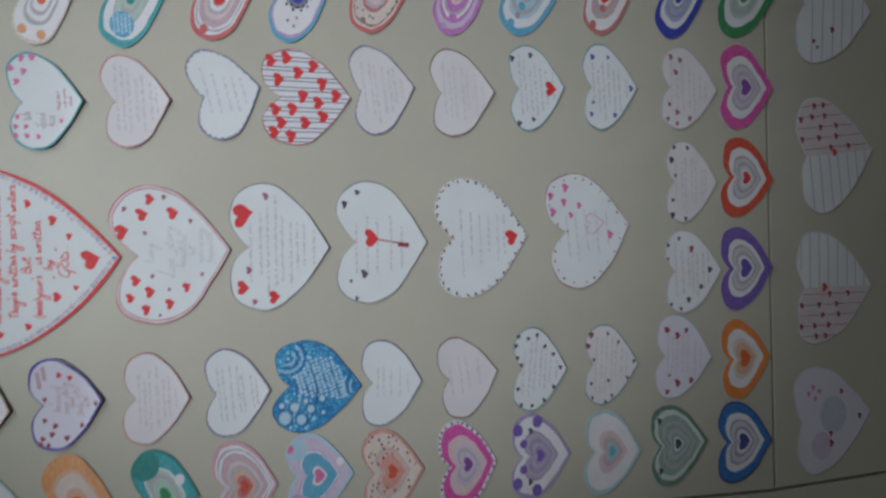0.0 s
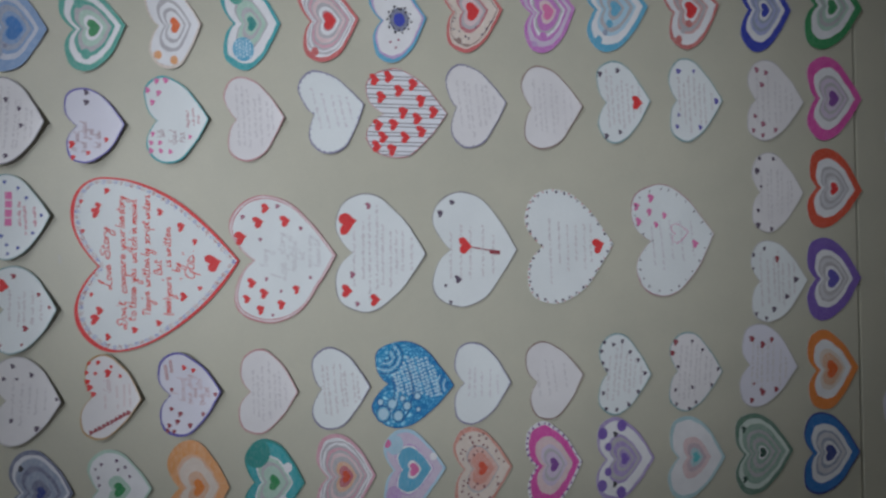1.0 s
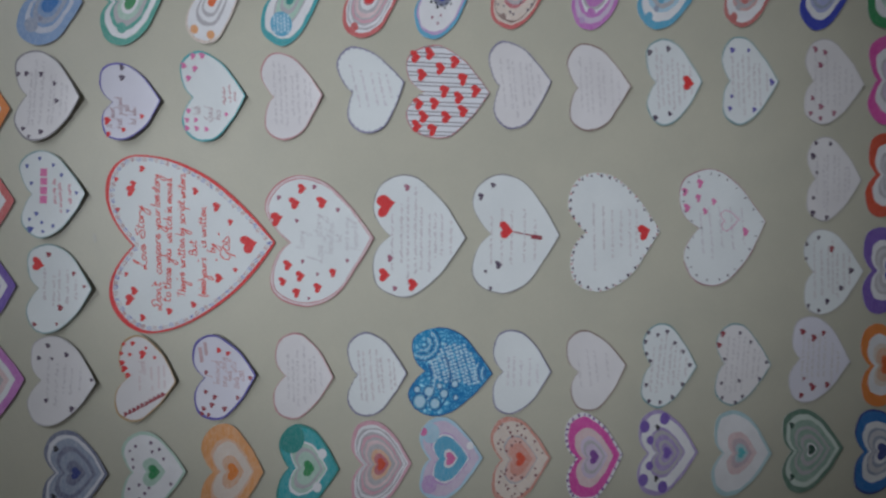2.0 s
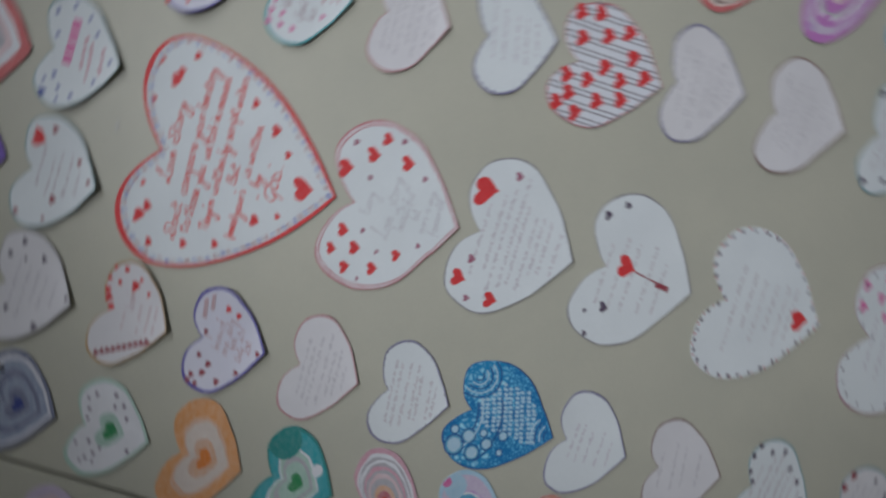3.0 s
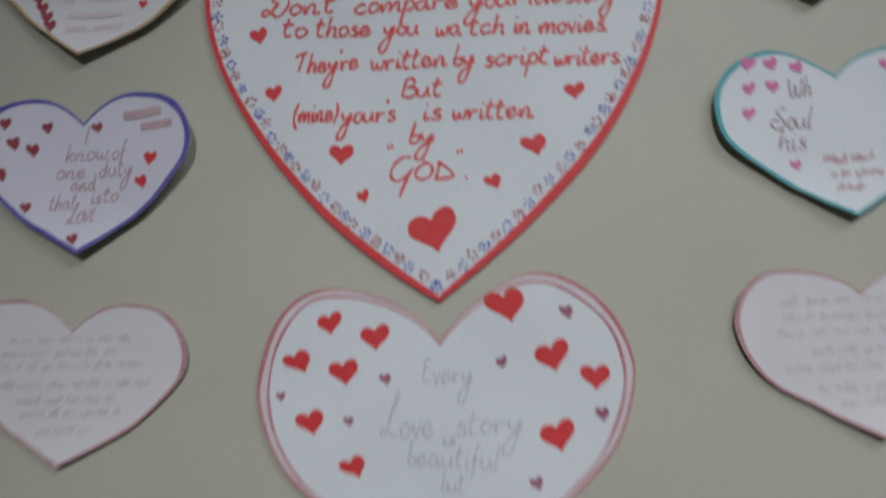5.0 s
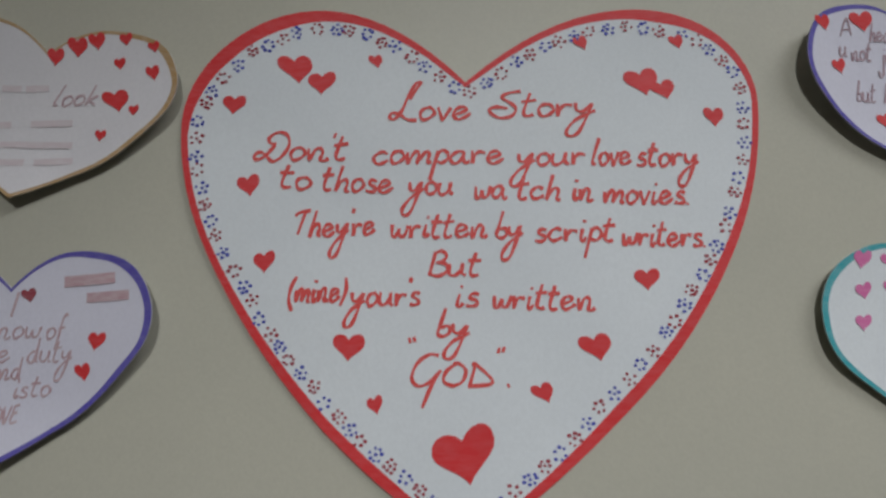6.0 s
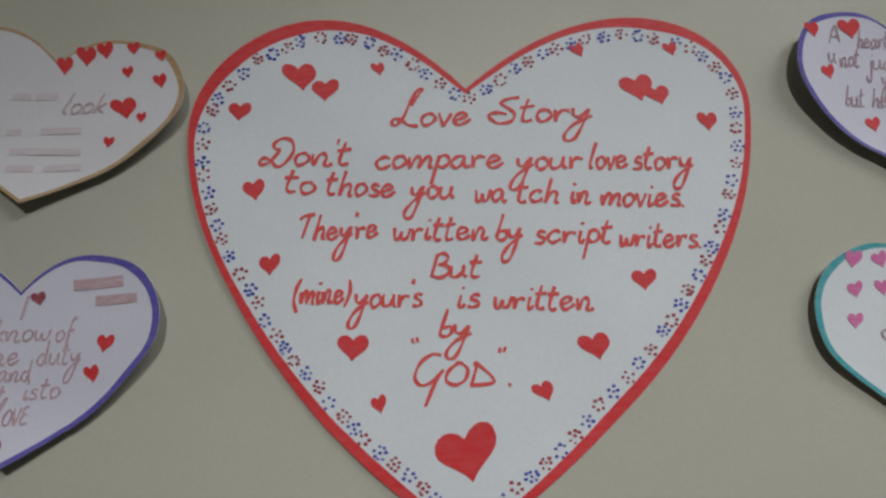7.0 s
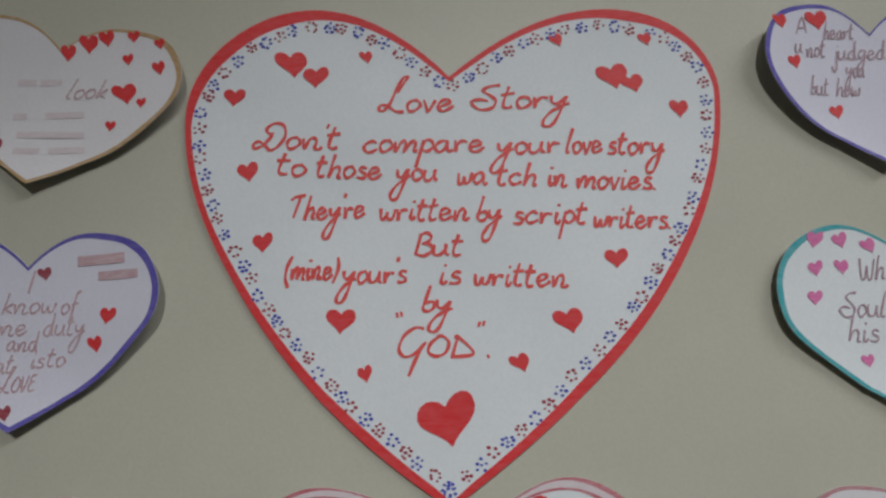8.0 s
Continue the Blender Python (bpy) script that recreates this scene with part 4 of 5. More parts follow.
c.marks(DARKRED, [(34.3, 67, 7.9), (27.2, 51.1, 9.7), (34.3, 38.6, 6.9), (-34.4, 47.4, 10.3), (-30.9, 27.9, 7.5), (-45.8, 62.1, 6.8), (-24.6, 60.3, 4.0)])
c.bars(FAINT, 0.25, 0.95, 7, 0.76, slope=0.036)
c = Card(-0.1494, 1.3955, 0.0578, 0.0994, -5.5, "pale paper heart with small dark hearts", WARM, (2, 2.5, 1, 3), base=0.0012)
c.ring(1.0, 0.975, STONE, "outline")
c.marks(DOT, [(38.4, 51.6, 5.7), (24, 60.2, 4.8), (24.3, 47.2, 3.3), (29, 32.5, 5.7), (3.3, 3.5, 4.1), (-29.8, 23.6, 6.2), (-21.8, 50.7, 4.9)])
c.bars(FAINT, 0.3, 0.9, 5, 0.55)
c = Card(-0.1521, 1.3112, 0.0533, 0.0962, -7.1, "white paper heart with gold edge and red hearts", WARM, (2, 5, 1, 3.5), base=0.0014, lobe=0.1)
c.ring(1.0, 0.955, GOLD, "outline")
c.marks(RED, [(27.8, 61.6, 4.7), (37.6, 58.3, 4.2), (26.1, 51.4, 4.2), (39, 48.9, 5), (27.8, 37.8, 9.6), (34.7, 35, 3.7), (24.6, 25.2, 4.1), (17.1, 59.8, 6), (9.9, 55.8, 7.2), (2.8, 51.5, 5.9)])
c.marks(DARKRED, [(-40.4, 49.9, 5.4), (-37.7, 45.8, 5.4), (-35, 41.7, 5.4), (-32.3, 37.6, 5.4), (-29.6, 33.5, 5.4), (-26.8, 29.4, 5.4), (-24.1, 25.3, 5.4), (-21.4, 21.1, 5.5), (-18.7, 17, 5.5), (-15.9, 12.8, 5.5)])
c.word("look", 5.7, 20.4, 34.2, 7.2, FAINTRED, slope=0.118, pen=0.8)
c.line([(-13.7, 38.4), (-6.9, 38.9)], 2.4, BLUSHPALE, "writing_bar")
c.line([(-5.3, 39.1), (2.7, 40.3)], 2.4, BLUSHPALE, "writing_bar")
c.line([(-12.7, 25.0), (-7.6, 25.8)], 2.4, BLUSHPALE, "writing_bar")
c.line([(-0.8, 26.8), (13.7, 28.7)], 2.4, BLUSHPALE, "writing_bar")
c.line([(-9.5, 18.3), (15.4, 20.9)], 2.4, BLUSHPALE, "writing_bar")
c.line([(-8.9, 11.9), (0.6, 13.0)], 2.4, BLUSHPALE, "writing_bar")
c.line([(3.9, 13.4), (17.0, 15.4)], 2.4, BLUSHPALE, "writing_bar")
c = Card(-0.1492, 1.2248, 0.0570, 0.0965, 0.6, "white paper heart with indigo outline, red hearts and writing", LILAC, (2, 6, 1, 3.5), base=0.0016)
c.ring(1.0, 0.945, INDIGO, "outline")
c.marks(DARKRED, [(-40.1, 60, 5), (-34.6, 58, 5.2), (-41.6, 53.1, 5), (-30.8, 49, 5.7), (-22.5, 45.7, 5.7), (-15.9, 55.1, 4.8), (6.1, 53.9, 5), (-36, 35.5, 5.7), (-24.7, 20.8, 5), (-2.6, 5.9, 4.8)])
c.marks(RED, [(30.1, 38.7, 6.1), (26.4, 28.9, 5.3)])
c.word("I", 0.6, 1.9, 47.1, 8.0, FAINTRED, slope=-0.015, pen=0.8)
c.word("know", -8.1, 10.6, 40.1, 7.0, FAINTRED, slope=0.017, pen=0.8)
c.word("of", 12.9, 19.1, 39.8, 7.0, FAINTRED, slope=0.111, pen=0.8)
c.word("one", -11.7, 1.1, 32.8, 7.0, FAINTRED, slope=-0.014, pen=0.8)
c.word("duty", 7.2, 22.1, 32.5, 7.0, FAINTRED, slope=0.012, pen=0.8)
c.word("and", -5.3, 5.5, 27.3, 6.4, FAINTRED, slope=-0.014, pen=0.8)
c.word("that", -14.3, -2.7, 19.3, 6.4, FAINTRED, slope=0.052, pen=0.8)
c.word("is", 3.8, 8.1, 21.4, 6.4, FAINTRED, slope=-0.014, pen=0.8)
c.word("to", 9.3, 15.7, 21.7, 6.4, FAINTRED, slope=0.046, pen=0.8)
c.word("LOVE", -5.9, 6.1, 13.0, 5.4, FAINTRED, slope=0.050, pen=0.8)
c.line([(17.6, 58.3), (35.1, 59.4)], 3.6, FAINTRED, "writing_bar")
c.line([(25.6, 52.9), (40.4, 53.7)], 3.2, FAINTRED, "writing_bar")
c = Card(-0.1562, 1.1388, 0.0548, 0.0992, -4.0, "white paper heart with red outline and writing", WARM, (1, 2, 1, 2))
c.ring(1.0, 0.962, ROSELINE, "outline")
c.bars(FAINT, 0.25, 0.95, 7, 0.76, slope=0.060)
c = Card(-0.1560, 1.0546, 0.0567, 0.0983, -0.9, "white paper heart with stitched lilac outline", WHITE, (1, 2, 1, 2))
c.ring(1.0, 0.962, LILACSHADELINE, "outline")
c.edge_dots(GREYLINE, 0.965, 2, 0.9)
c.bars(FAINT, 0.25, 0.95, 7, 0.76, slope=0.072)
c = Card(-0.1614, 0.9536, 0.0798, 0.1049, -5.0, "bright blue paper heart covered with drawn scales", WHITE, (0.8, 1.2, 0.6, 1.0), lobe=0.16)
c.ring(1.0, 0.97, DEEPBLUE, "outline")
c.ring(0.97, 0.0, FINESCALES, "blue_field")
c.fish_scales()
c = Card(-0.1625, 0.8824, 0.0591, 0.1014, -2.4, "white paper heart with faint lilac outline", WHITE, (1, 1.6, 1, 1.5))
c.ring(1.0, 0.962, LILACSHADELINE, "outline")
c.bars(PALEGREY, 0.3, 0.9, 5, 0.5)
c = Card(-0.1586, 0.7889, 0.0612, 0.0983, 5.8, "warm white paper heart with brown outline", WARM, (1, 1.4, 1, 1.5))
c.ring(1.0, 0.962, BROWN, "outline")
c.bars(FAINT, 0.4, 0.95, 4, 0.5)
c = Card(-0.1650, 0.6990, 0.0581, 0.1035, -3.8, "white paper heart edged with small dark hearts", WHITE, (1, 1.6, 1, 1.4))
c.ring(1.0, 0.962, TEALLINE, "outline")
c.marks(DOT, [(42.1, 65, 5.2), (37.6, 51.3, 5.3), (42.2, 39.7, 5.3), (29.2, 66.8, 5.2), (14.1, 64.5, 5.2), (5.4, 59, 5.3), (28.1, 28.8, 5.3), (18.1, 17.4, 5.4), (1.8, 8.1, 5.4), (-23.7, 62.8, 5.3), (-22.3, 16.2, 5.4), (-40.1, 28.4, 5.4), (-44.9, 44.2, 5.3), (-47.3, 60.4, 5.3)])
c.bars(FAINT, 0.25, 0.95, 7, 0.76, slope=-0.048)
c = Card(-0.1680, 0.6007, 0.0618, 0.1020, -3.7, "pale paper heart with dark red hearts", WARM, (1, 1, 1, 1))
c.ring(1.0, 0.962, TEALLINE, "outline")
c.marks(DARKRED, [(37.9, 65.5, 7.6), (24.8, 70.8, 7.1)])
c.marks(DOT, [(39, 42.8, 4.7), (28.2, 28.1, 4.7), (3.5, 4.5, 4.8), (6.1, 61.1, 4.6), (-23.4, 64.2, 4.6), (-20.6, 40.9, 4.7), (-17.4, 14.1, 4.8), (-39.5, 35.3, 4.7), (-41.6, 62.6, 4.7), (-49.3, 44.7, 4.7)])
c.bars(FAINT, 0.25, 0.95, 7, 0.76, slope=-0.036)


# ---- the outer frame of coloured hearts ----
c = Card(0.1838, 0.3875, 0.0672, 0.1108, -1.3, "magenta-edged paper heart with grey rings and violet middle", SNOWCARD, (0.8, 0.8, 0.8, 0.8))
c.rings((0.74, MAGENTA), (0.55, SNOW), (0.49, STONE), (0.42, LILACWASH), (0.36, STONE), (0.27, LILACWASH), (0.0, VIOLET))
c = Card(0.0614, 0.3909, 0.0672, 0.1060, -5.1, "red-edged paper heart with grey rings and red middle", SNOWCARD, (0.8, 0.8, 0.8, 0.8))
c.rings((0.74, ORANGERED), (0.55, SNOW), (0.49, STONE), (0.43, SILVER), (0.37, STONE), (0.3, SILVER), (0.24, SNOW), (0.0, RED))
c = Card(-0.0558, 0.3956, 0.0676, 0.1105, -1.5, "purple-edged paper heart with grey rings and indigo middle", SNOWCARD, (0.8, 0.8, 0.8, 0.8))
c.rings((0.7, PURPLE), (0.56, SNOW), (0.5, STONE), (0.44, SILVER), (0.37, STONE), (0.3, SNOW), (0.0, INDIGO))
c = Card(-0.1746, 0.4042, 0.0622, 0.1059, 1.0, "orange-edged paper heart with pale rings and orange middle", SNOWCARD, (0.8, 0.8, 0.8, 0.8))
c.rings((0.74, ORANGE), (0.52, SNOW), (0.44, PEACHWASH), (0.3, PEACH), (0.0, DEEPORANGE))
c = Card(-0.2892, 0.4047, 0.0708, 0.1104, -2.9, "blue-edged paper heart with grey rings and navy middle", SNOWCARD, (0.8, 0.8, 0.8, 0.8))
c.rings((0.95, NAVY), (0.72, BLUE), (0.56, SNOW), (0.5, STEEL), (0.42, SILVER), (0.36, STEEL), (0.28, SNOW), (0.0, NAVY))

c = Card(-0.2522, 1.3880, 0.0560, 0.0947, -5.3, "grey-blue ringed paper heart with navy middle", SNOWCARD, (0.8, 0.8, 0.8, 0.8))
c.rings((0.9, SLATE), (0.8, PALE), (0.62, STEEL), (0.5, SLATE), (0.36, STEEL), (0.22, SLATE), (0.0, NAVY))
c.marks(BLACK, [(0.56 * 500 * c.w, 0.98 * 1000 * c.h, 7), (-0.56 * 500 * c.w, 0.98 * 1000 * c.h, 7)])
c = Card(-0.2550, 1.3048, 0.0578, 0.0918, -2.9, "white paper heart with green edge and small dark hearts", SNOWCARD, (0.8, 0.8, 0.8, 0.8))
c.rings((0.92, GREENWASH), (0.4, SNOW), (0.26, GREENWASH), (0.0, GREEN))
c.scatter(PLUM, 16, 3.4, 3, -0.75, 0.75, 0.25, 1.05)
c = Card(-0.2609, 1.2205, 0.0553, 0.1095, -3.7, "orange paper heart with pale middle and orange centre", SNOWCARD, (0.8, 0.8, 0.8, 0.8))
c.rings((0.7, ORANGEWASH), (0.62, PEACH), (0.4, PEACHWASH), (0.26, PEACH), (0.0, ORANGE))
c = Card(-0.2637, 1.1353, 0.0570, 0.1025, -5.2, "teal paper heart with pale green middle", SNOWCARD, (0.8, 0.8, 0.8, 0.8))
c.rings((0.93, DEEPTEAL), (0.62, TEAL), (0.56, SNOW), (0.48, GREENWASH), (0.42, STONE), (0.26, GREENWASH), (0.0, GREEN))
c.patch(DEEPTEAL, 0.66, 0.98, 17)
c.patch(SNOW, 0.34, 0.36, 6)
c.patch(SNOW, -0.42, 0.42, 6)
c = Card(-0.2623, 1.0520, 0.0574, 0.1039, -2.0, "pink paper heart with grey and white arcs", SNOWCARD, (0.8, 0.8, 0.8, 0.8))
c.rings((0.9, ROSEWASH), (0.84, SNOW), (0.79, STONE), (0.73, SNOW), (0.68, STONE), (0.61, ROSEWASH), (0.55, STONE), (0.48, BLUSH), (0.4, STONE), (0.32, PEACH), (0.22, ROSE), (0.0, ORANGERED))
c = Card(-0.2613, 0.9674, 0.0632, 0.0991, -2.2, "sky-blue and lilac paper heart with a pink middle", SNOWCARD, (0.8, 0.8, 0.8, 0.8))
c.rings((0.9, SKY), (0.62, LILACWASH), (0.58, VIOLETWASH), (0.54, SNOW), (0.3, SKYDEEP), (0.24, SNOW), (0.0, PINK))
c.patch(SKY, 0.62, 0.98, 12)
c.patch(PINK, 0.66, 1.12, 5, layer=3)
c.patch(VIOLETWASH, -0.6, 1.0, 11)
c.patch(SNOW, 0.30, 0.24, 5)
c = Card(-0.2663, 0.8849, 0.0601, 0.1041, -0.5, "peach-edged paper heart with dark dots and salmon middle", SNOWCARD, (0.8, 0.8, 0.8, 0.8))
c.rings((0.9, SALMON), (0.56, PEACHWASH), (0.52, STONE), (0.42, SALMONWASH), (0.24, SALMON), (0.0, ORANGERED))
c.scatter(DARKROSE, 40, 3.2, 5, -0.85, 0.85, 0.15, 1.1)
c.edge_dots(BROWN, 0.95, 2, 0.6)
c = Card(-0.2684, 0.7947, 0.0588, 0.1099, 1.3, "magenta paper heart with dotted edge and violet middle", SNOWCARD, (0.8, 0.8, 0.8, 0.8))
c.rings((0.9, SNOW), (0.66, MAGENTA), (0.48, BLUSH), (0.42, LILACWASH), (0.36, STONE), (0.24, LILACWASH), (0.0, VIOLET))
c.edge_dots(VIOLET, 0.95, 2, 1.6)
c = Card(-0.2718, 0.6982, 0.0652, 0.1057, -2.6, "purple-patched paper heart with lilac rings", SNOWCARD, (0.8, 0.8, 0.8, 0.8))
c.rings((0.9, PURPLEWASH), (0.58, SNOW), (0.52, PURPLEWASH), (0.45, STONE), (0.36, PURPLEWASH), (0.3, STONE), (0.22, PURPLEWASH), (0.0, PURPLE))
c.patch(PURPLE, 0.62, 1.07, 7.5)
c.patch(PURPLE, -0.62, 1.07, 7.5)
c.patch(PURPLE, 0.8, 0.68, 7.5)
c.patch(PURPLE, -0.8, 0.68, 7.5)
c.patch(PURPLE, 0.3, 0.95, 5.5)
c.patch(PURPLE, -0.3, 0.95, 5.5)
c.marks(BLACK, [(0.6 * 500 * c.w, 0.8 * 1000 * c.h, 8), (-0.6 * 500 * c.w, 0.8 * 1000 * c.h, 8)])
c = Card(-0.2793, 0.6007, 0.0658, 0.1080, -4.0, "white paper heart with aqua edge and aqua middle", SNOWCARD, (0.8, 0.8, 0.8, 0.8))
c.rings((0.9, AQUAWASH), (0.5, SNOW), (0.4, BLUSH), (0.3, MAUVEWASH), (0.2, AQUAWASH), (0.0, AQUA))
c = Card(-0.2783, 0.5035, 0.0705, 0.1065, 0.1, "dark green-edged paper heart with green rings", SNOWCARD, (0.8, 0.8, 0.8, 0.8))
c.rings((0.87, FOREST), (0.74, MINT), (0.58, FORESTWASH), (0.5, STONE), (0.42, FORESTWASH), (0.34, STONE), (0.25, FORESTWASH), (0.2, SNOW), (0.0, BLACKGREEN))
c.marks(BLACKGREEN, [(0.62 * 500 * c.w, 0.98 * 1000 * c.h, 9), (-0.62 * 500 * c.w, 0.98 * 1000 * c.h, 9)])
c = Card(0.2646, 1.3945, 0.0550, 0.0973, -1.6, "grey-blue crayoned paper heart", SNOWCARD, (0.8, 0.8, 0.8, 0.8))
c.rings((0.74, SKYGREY), (0.6, STEELWASH), (0.52, SKYGREY), (0.42, STEEL), (0.34, SKYGREY), (0.0, BLUE))
c.patch(STEEL, -0.55, 0.95, 8)
c.patch(SLATE, -0.4, 0.78, 2.5, layer=3)
c = Card(0.2700, 1.3124, 0.0561, 0.0949, 5.2, "green ringed paper heart", SNOWCARD, (0.8, 0.8, 0.8, 0.8))
c.rings((0.84, LEAF), (0.66, SNOW), (0.56, LEAF), (0.46, STONE), (0.36, GREENWASH), (0.28, SNOW), (0.0, GREEN))
c.patch(LEAF, -0.6, 0.82, 6)
c.patch(LEAF, 0.6, 0.82, 6)
c = Card(0.2727, 1.2309, 0.0467, 0.0993, 3.5, "white paper heart with orange corners and orange middle", SNOWCARD, (0.8, 0.8, 0.8, 0.8))
c.rings((0.93, PEACHWASH), (0.62, SNOW), (0.52, STONE), (0.44, SNOW), (0.38, STONE), (0.26, SNOW), (0.0, DEEPORANGE))
c.patch(ORANGEWASH, -0.8, 0.72, 5)
c.patch(ORANGEWASH, -0.66, 1.08, 5)
c.patch(ORANGEWASH, 0.72, 1.0, 5)
c.edge_dots(BROWN, 0.95, 2, 0.6)
c = Card(0.2741, 1.1426, 0.0527, 0.1071, 0.7, "teal-edged paper heart with blue bubbles and green middle", SNOWCARD, (0.8, 0.8, 0.8, 0.8))
c.rings((0.86, TEAL), (0.56, SNOW), (0.5, STONE), (0.4, GREENWASH), (0.32, STONE), (0.24, GREENWASH), (0.0, DEEPTEAL))
c.patch(SKYDEEP, -0.55, 0.82, 14)
c.bubbles(ICE, -0.55, 0.82, 13)
c.patch(LEAF, 0.6, 0.92, 10)
c.edge_dots(DEEPTEAL, 0.93, 1, 0.5)
c = Card(0.2810, 1.0519, 0.0561, 0.0972, 4.1, "red-edged paper heart with white arcs and red middle", SNOWCARD, (0.8, 0.8, 0.8, 0.8))
c.rings((0.88, CORAL), (0.82, SNOW), (0.77, STONE), (0.71, SNOW), (0.66, STONE), (0.59, ROSEWASH), (0.54, STONE), (0.46, BLUSH), (0.4, STONE), (0.32, SNOW), (0.28, ROSE), (0.0, RED))
c.patch(CORAL, -0.72, 0.98, 5)
c = Card(0.2830, 0.9709, 0.0548, 0.1017, 3.7, "blue-edged white paper heart with a blue flower", SNOWCARD, (0.8, 0.8, 0.8, 0.8))
c.rings((0.9, SKYDEEP), (0.84, VIOLETWASH), (0.0, SNOW))
c.marks(MAUVE, [(-26, 46, 3.5), (-33, 40, 3.1), (-24, 36, 3.1), (26, 46, 3.5), (33, 40, 3.1)])
c.patch(SLATE, 0, 0.6, 14)
c.patch(ROYAL, 0, 0.6, 8, layer=3)
c.dots(BLACK, [((13 + 3 * (k % 2)) * math.cos(k * 0.2992), 600 * c.h + (11.5 + 3 * (k % 2)) * math.sin(k * 0.2992)) for k in range(21)], 1.7, 'petals', 3)
c = Card(0.2952, 0.8765, 0.0616, 0.0985, 4.4, "red-edged cream paper heart with dark dots", SNOWCARD, (0.8, 0.8, 0.8, 0.8))
c.rings((0.9, CORAL), (0.84, PEACHWASH), (0.8, BROWN), (0.52, PEACHWASH), (0.46, ROSE), (0.4, STONE), (0.3, BLUSH), (0.0, RED))
c.scatter(DOT, 16, 3.0, 8, -0.75, 0.75, 0.25, 1.05)
c.patch(BROWN, -0.7, 0.95, 4)
c = Card(0.2978, 0.7837, 0.0578, 0.0997, 7.0, "violet-pink ringed paper heart", SNOWCARD, (0.8, 0.8, 0.8, 0.8))
c.rings((0.86, ORCHID), (0.72, LILACWASH), (0.62, ORCHID), (0.54, SNOW), (0.48, STONE), (0.36, ORCHID), (0.28, BLUSH), (0.0, PINK))
c.patch(ORCHID, -0.6, 0.8, 6)
c.patch(VIOLETWASH, -0.75, 1.02, 4)
c = Card(0.3022, 0.6873, 0.0708, 0.1070, 4.1, "light blue ringed paper heart", SNOWCARD, (0.8, 0.8, 0.8, 0.8))
c.rings((0.84, SKYDEEP), (0.64, SNOW), (0.54, SKY), (0.46, STONE), (0.34, SKY), (0.26, STONE), (0.0, SKYDEEP))
c.patch(SKYDEEP, -0.7, 0.98, 5)
c.patch(SKYDEEP, -0.35, 0.75, 5)
c.patch(STEEL, -0.55, 0.85, 4)
c = Card(0.3066, 0.5898, 0.0639, 0.0969, 10.9, "rust-red ringed paper heart", SNOWCARD, (0.8, 0.8, 0.8, 0.8))
c.rings((0.88, RUST), (0.62, SNOW), (0.54, RUSTWASH), (0.46, STONE), (0.38, RUSTWASH), (0.3, SNOW), (0.0, RED))
c.patch(RUST, -0.7, 1.0, 5)
c.patch(RUST, -0.35, 0.72, 5)
c.patch(RUST, 0.65, 0.9, 6)
c.patch(STONE, -0.5, 0.88, 4)
c = Card(0.3006, 0.4878, 0.0598, 0.1082, 0.4, "royal blue-edged paper heart with blue rings", SNOWCARD, (0.8, 0.8, 0.8, 0.8))
c.rings((0.76, ROYAL), (0.6, SNOW), (0.52, BLUEWASH), (0.46, STEEL), (0.38, BLUEWASH), (0.32, STEEL), (0.25, SNOW), (0.0, ROYAL))
c = Card(0.3036, 0.3832, 0.0707, 0.1153, -3.5, "green-edged paper heart with grey rings", SNOWCARD, (0.8, 0.8, 0.8, 0.8))
c.rings((0.76, GREEN), (0.56, SNOW), (0.48, GREENWASH), (0.42, STONE), (0.34, GREENWASH), (0.26, SNOW), (0.0, GREEN))
c = Card(-0.0400, 1.4740, 0.0580, 0.1000, 0.0, "purple-edged paper heart at the head of the chart", SNOWCARD, (0.8, 0.8, 0.8, 0.8))
c.rings((0.74, PURPLE), (0.55, SNOW), (0.42, PURPLEWASH), (0.25, STONE), (0.0, INDIGO))
c = Card(0.0520, 1.4720, 0.0580, 0.1000, 0.0, "red-edged paper heart at the head of the chart", SNOWCARD, (0.8, 0.8, 0.8, 0.8))
c.rings((0.74, CORAL), (0.55, SNOW), (0.42, BLUSH), (0.25, STONE), (0.0, RED))
c = Card(-0.1420, 1.4700, 0.0580, 0.1000, 0.0, "pink-edged paper heart at the head of the chart", SNOWCARD, (0.8, 0.8, 0.8, 0.8))
c.rings((0.74, ORCHID), (0.55, SNOW), (0.42, BLUSH), (0.25, STONE), (0.0, PINK))
c = Card(0.1500, 1.4720, 0.0580, 0.1000, 0.0, "orange-edged paper heart at the head of the chart", SNOWCARD, (0.8, 0.8, 0.8, 0.8))
c.rings((0.74, ORANGE), (0.55, SNOW), (0.42, PEACHWASH), (0.25, STONE), (0.0, DEEPORANGE))


# ---- hearts on the boards below and beside ----
c = Card(0.2903, 0.2234, 0.1090, 0.1560, -4.0, "white paper heart with stripes and dark red hearts", WHITE, (0.2, 0.2, 0.2, 0.2), group="paper hearts on the lower board", y=0.001, lobe=0.075)
c.ring(1.0, 0.975, PALEGREY, "outline")
c.lines_across(STEELLINE, 0, 1.6, 0.016)
c.marks(DARKRED, [(-30, 62, 9), (-48, 92, 6), (-56, 86, 5), (20, 70, 9), (34, 98, 7)], layer=4)
c = Card(0.0998, 0.2266, 0.1086, 0.1578, 4.4, "white paper heart, half striped and half hung with red hearts", WHITE, (0.2, 0.2, 0.2, 0.2), group="paper hearts on the lower board", y=0.001, lobe=0.075)
c.ring(1.0, 0.975, PALEGREY, "outline")
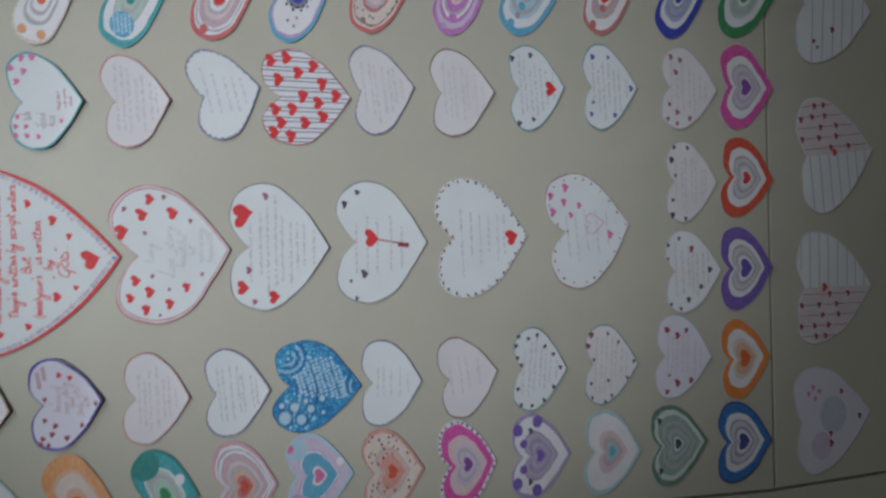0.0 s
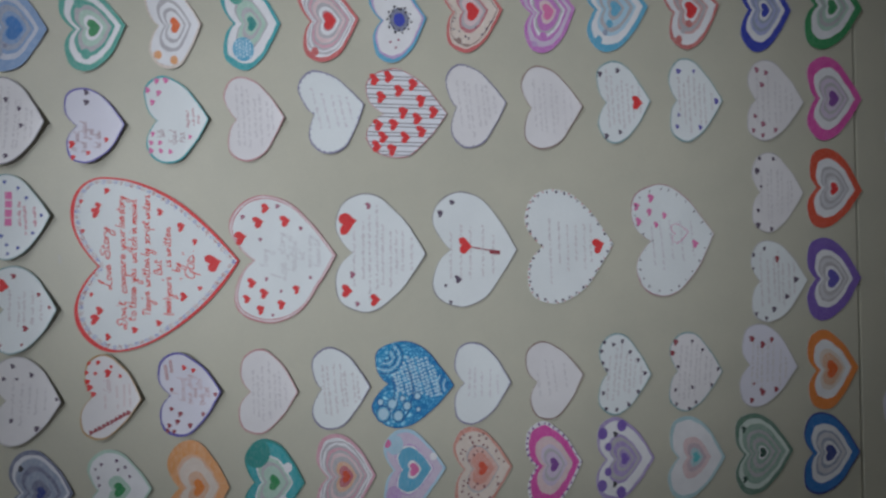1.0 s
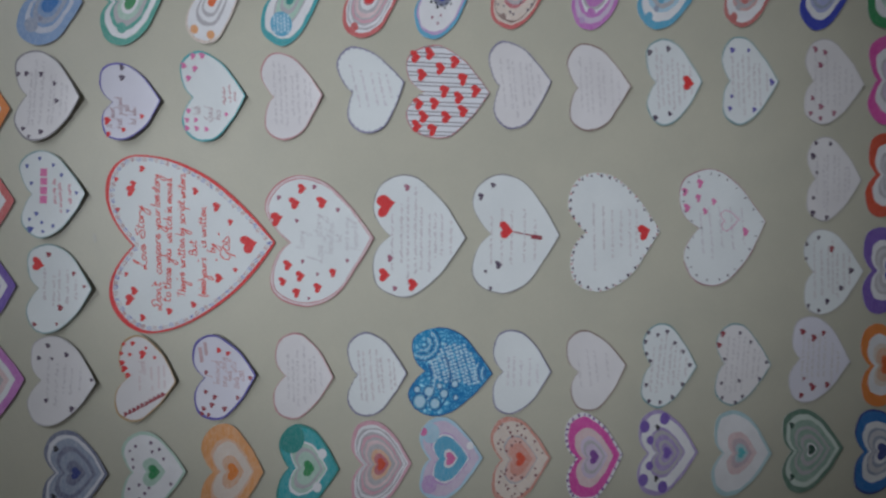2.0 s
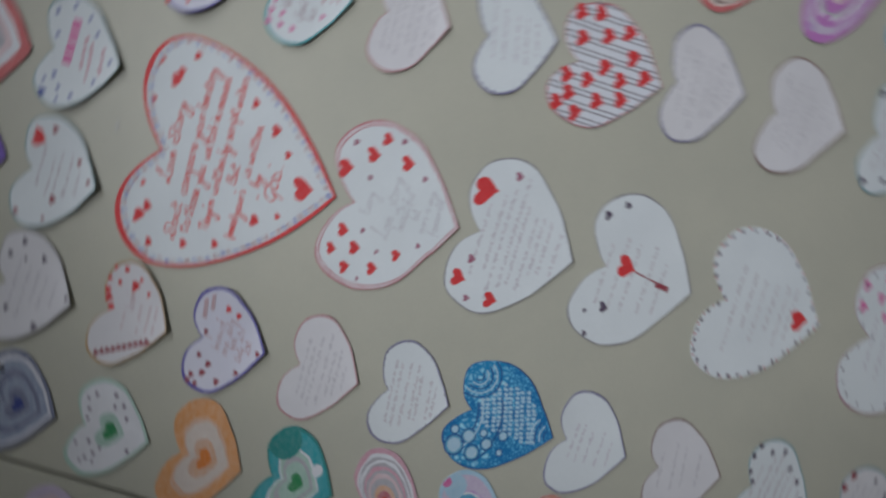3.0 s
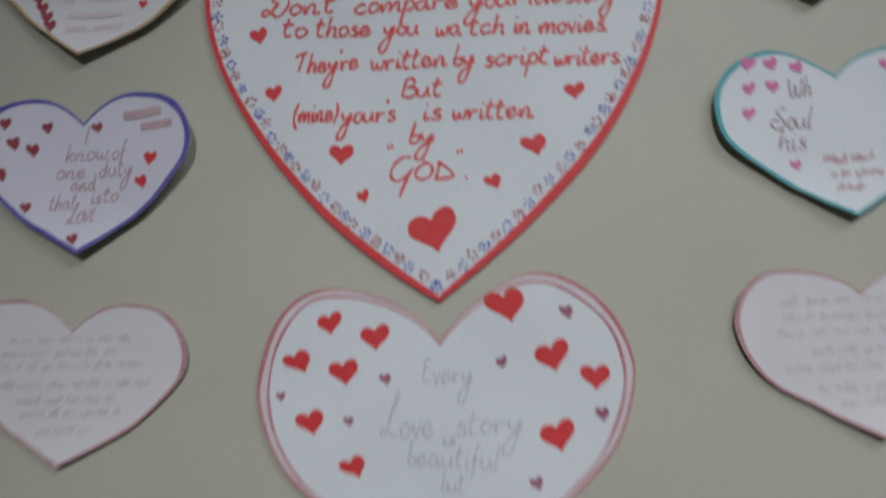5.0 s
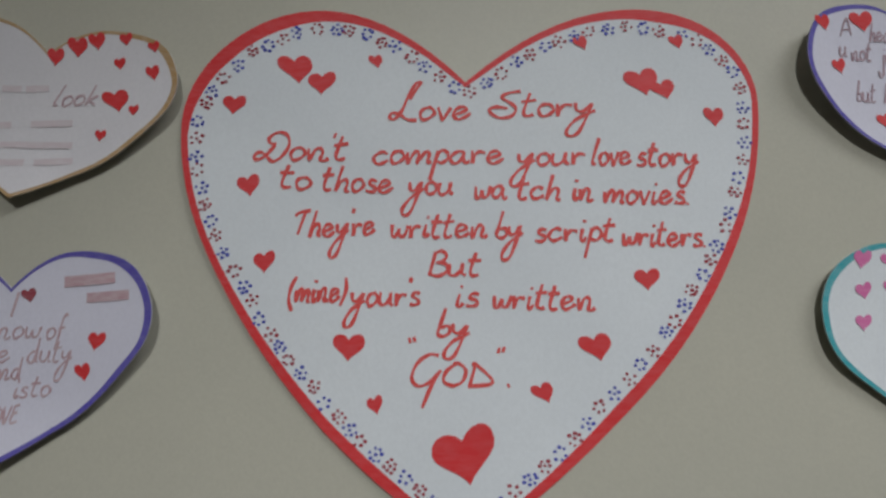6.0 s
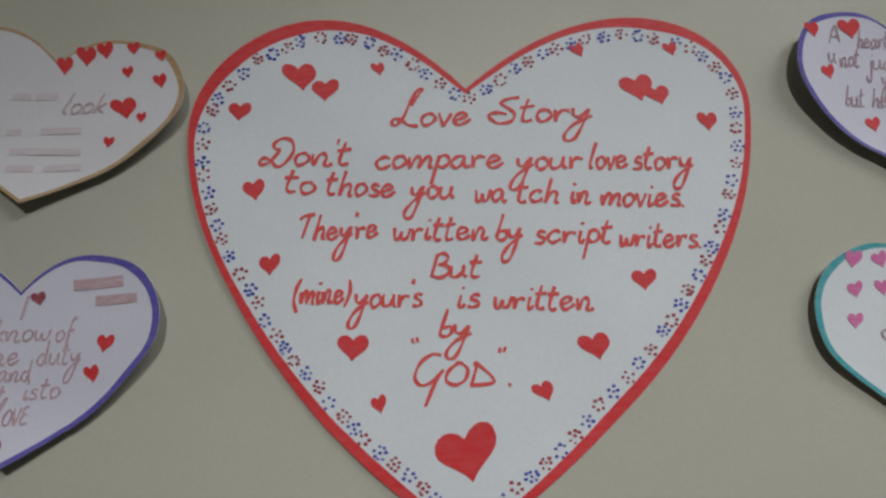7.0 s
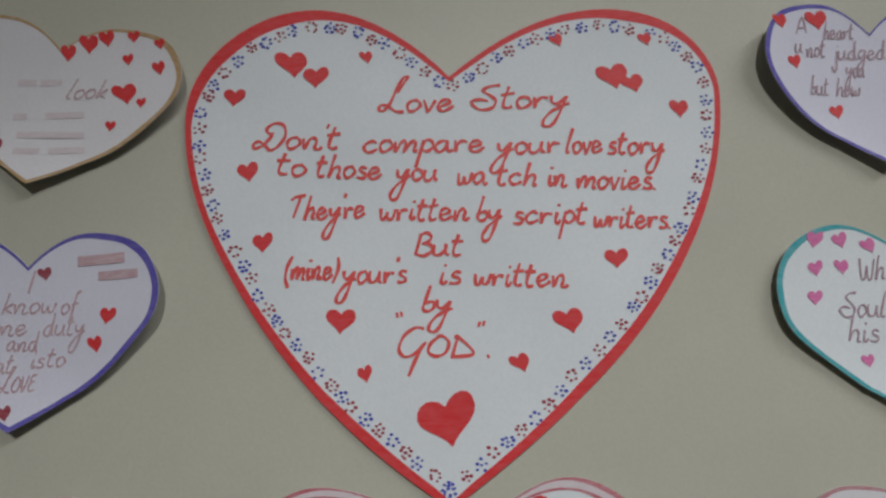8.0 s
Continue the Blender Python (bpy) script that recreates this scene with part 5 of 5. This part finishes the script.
c.half(BLUSHPALE, 1)
c.lines_across(STEELLINE, -1, 1.6, 0.015)
c.strings(DOT, DARKRED, 1, 5)
c.marks(RED, [(2, 62, 10)], layer=4)
c = Card(-0.0899, 0.2325, 0.1117, 0.1559, -1.1, "white paper heart, half hung with red hearts and half striped", WHITE, (0.2, 0.2, 0.2, 0.2), group="paper hearts on the lower board", y=0.001, lobe=0.075)
c.ring(1.0, 0.975, PALEGREY, "outline")
c.half(BLUSHPALE, -1)
c.lines_across(STEELLINE, 1, 1.6, 0.015)
c.strings(DOT, DARKRED, -1, 5)
c.marks(RED, [(0, 78, 12)], layer=4)
c = Card(-0.2674, 0.2402, 0.1133, 0.1480, 2.6, "lilac and blue paper heart with pink and dark red hearts", LILAC, (0.2, 0.2, 0.2, 0.2), group="paper hearts on the lower board", y=0.001, lobe=0.075)
c.ring(1.0, 0.975, PALEGREY, "outline")
c.patch(STEELWASH, 0.05, 0.55, 26, layer=1)
c.patch(LILACWASH, -0.5, 0.75, 20, layer=2)
c.marks(DARKRED, [(-4, 18, 9), (-22, 68, 8), (-36, 68, 10), (34, 46, 8)], layer=4)
c.marks(PINK, [(38, 100, 8), (46, 92, 8), (30, 90, 7), (40, 82, 7)], layer=4)
c = Card(-0.3661, 1.3309, 0.0580, 0.0960, -4.0, "lilac paper heart near the chart's edge", SNOWCARD, (0.8, 0.8, 0.8, 0.8), group="paper hearts on the side board", y=0.001)
c.rings((0.8, LILACWASH), (0.5, BLUSH), (0.25, STONE), (0.0, PURPLE))
c = Card(-0.3697, 1.2394, 0.0580, 0.0960, -4.0, "pink paper heart near the chart's edge", SNOWCARD, (0.8, 0.8, 0.8, 0.8), group="paper hearts on the side board", y=0.001)
c.rings((0.86, ORCHIDWASH), (0.5, LILACWASH), (0.3, ORCHIDWASH), (0.0, MAGENTA))
c = Card(-0.3752, 1.1548, 0.0580, 0.0960, -4.0, "pale green paper heart near the chart's edge", SNOWCARD, (0.8, 0.8, 0.8, 0.8), group="paper hearts on the side board", y=0.001)
c.rings((0.9, GREENWASH), (0.84, STONE), (0.7, SNOW), (0.62, GREENWASH), (0.5, SNOW), (0.3, MINT), (0.0, FOREST))
c = Card(-0.4147, 0.5307, 0.0580, 0.0960, -4.0, "pink paper heart near the chart's edge", SNOWCARD, (0.8, 0.8, 0.8, 0.8), group="paper hearts on the side board", y=0.001)
c.rings((0.8, ORCHIDWASH), (0.5, SNOW), (0.25, STONE), (0.0, PINK))
c = Card(-0.4245, 0.4124, 0.0580, 0.0960, -4.0, "blue paper heart near the chart's edge", SNOWCARD, (0.8, 0.8, 0.8, 0.8), group="paper hearts on the side board", y=0.001)
c.rings((0.8, SKYDEEP), (0.5, SNOW), (0.25, STONE), (0.0, ROYAL))


# ---- small things on the chart ----
def tape(x, z, long, wide, turn):
    bm = bmesh.new()
    box(bm, -long / 2, long / 2, -0.0003, -0.00005, -wide / 2, wide / 2)
    bmesh.ops.subdivide_edges(bm, edges=bm.edges[:], cuts=2)
    me = bpy.data.meshes.new("sticky_tape")
    bm.to_mesh(me)
    bm.free()
    me.materials.append(TAPE)
    ob = new("sticky_tape", me)
    ob.matrix_world = pose(x, 0, z, 0, -turn, 0)
    return tagged(ob, "small grey-white strip of sticky tape on the chart", "tape")


TAPE = paper("clear_tape", (0.50, 0.50, 0.45), (0.44, 0.44, 0.40), 0.5)
tape(0.0095, 1.3925, 0.010, 0.003, 4)
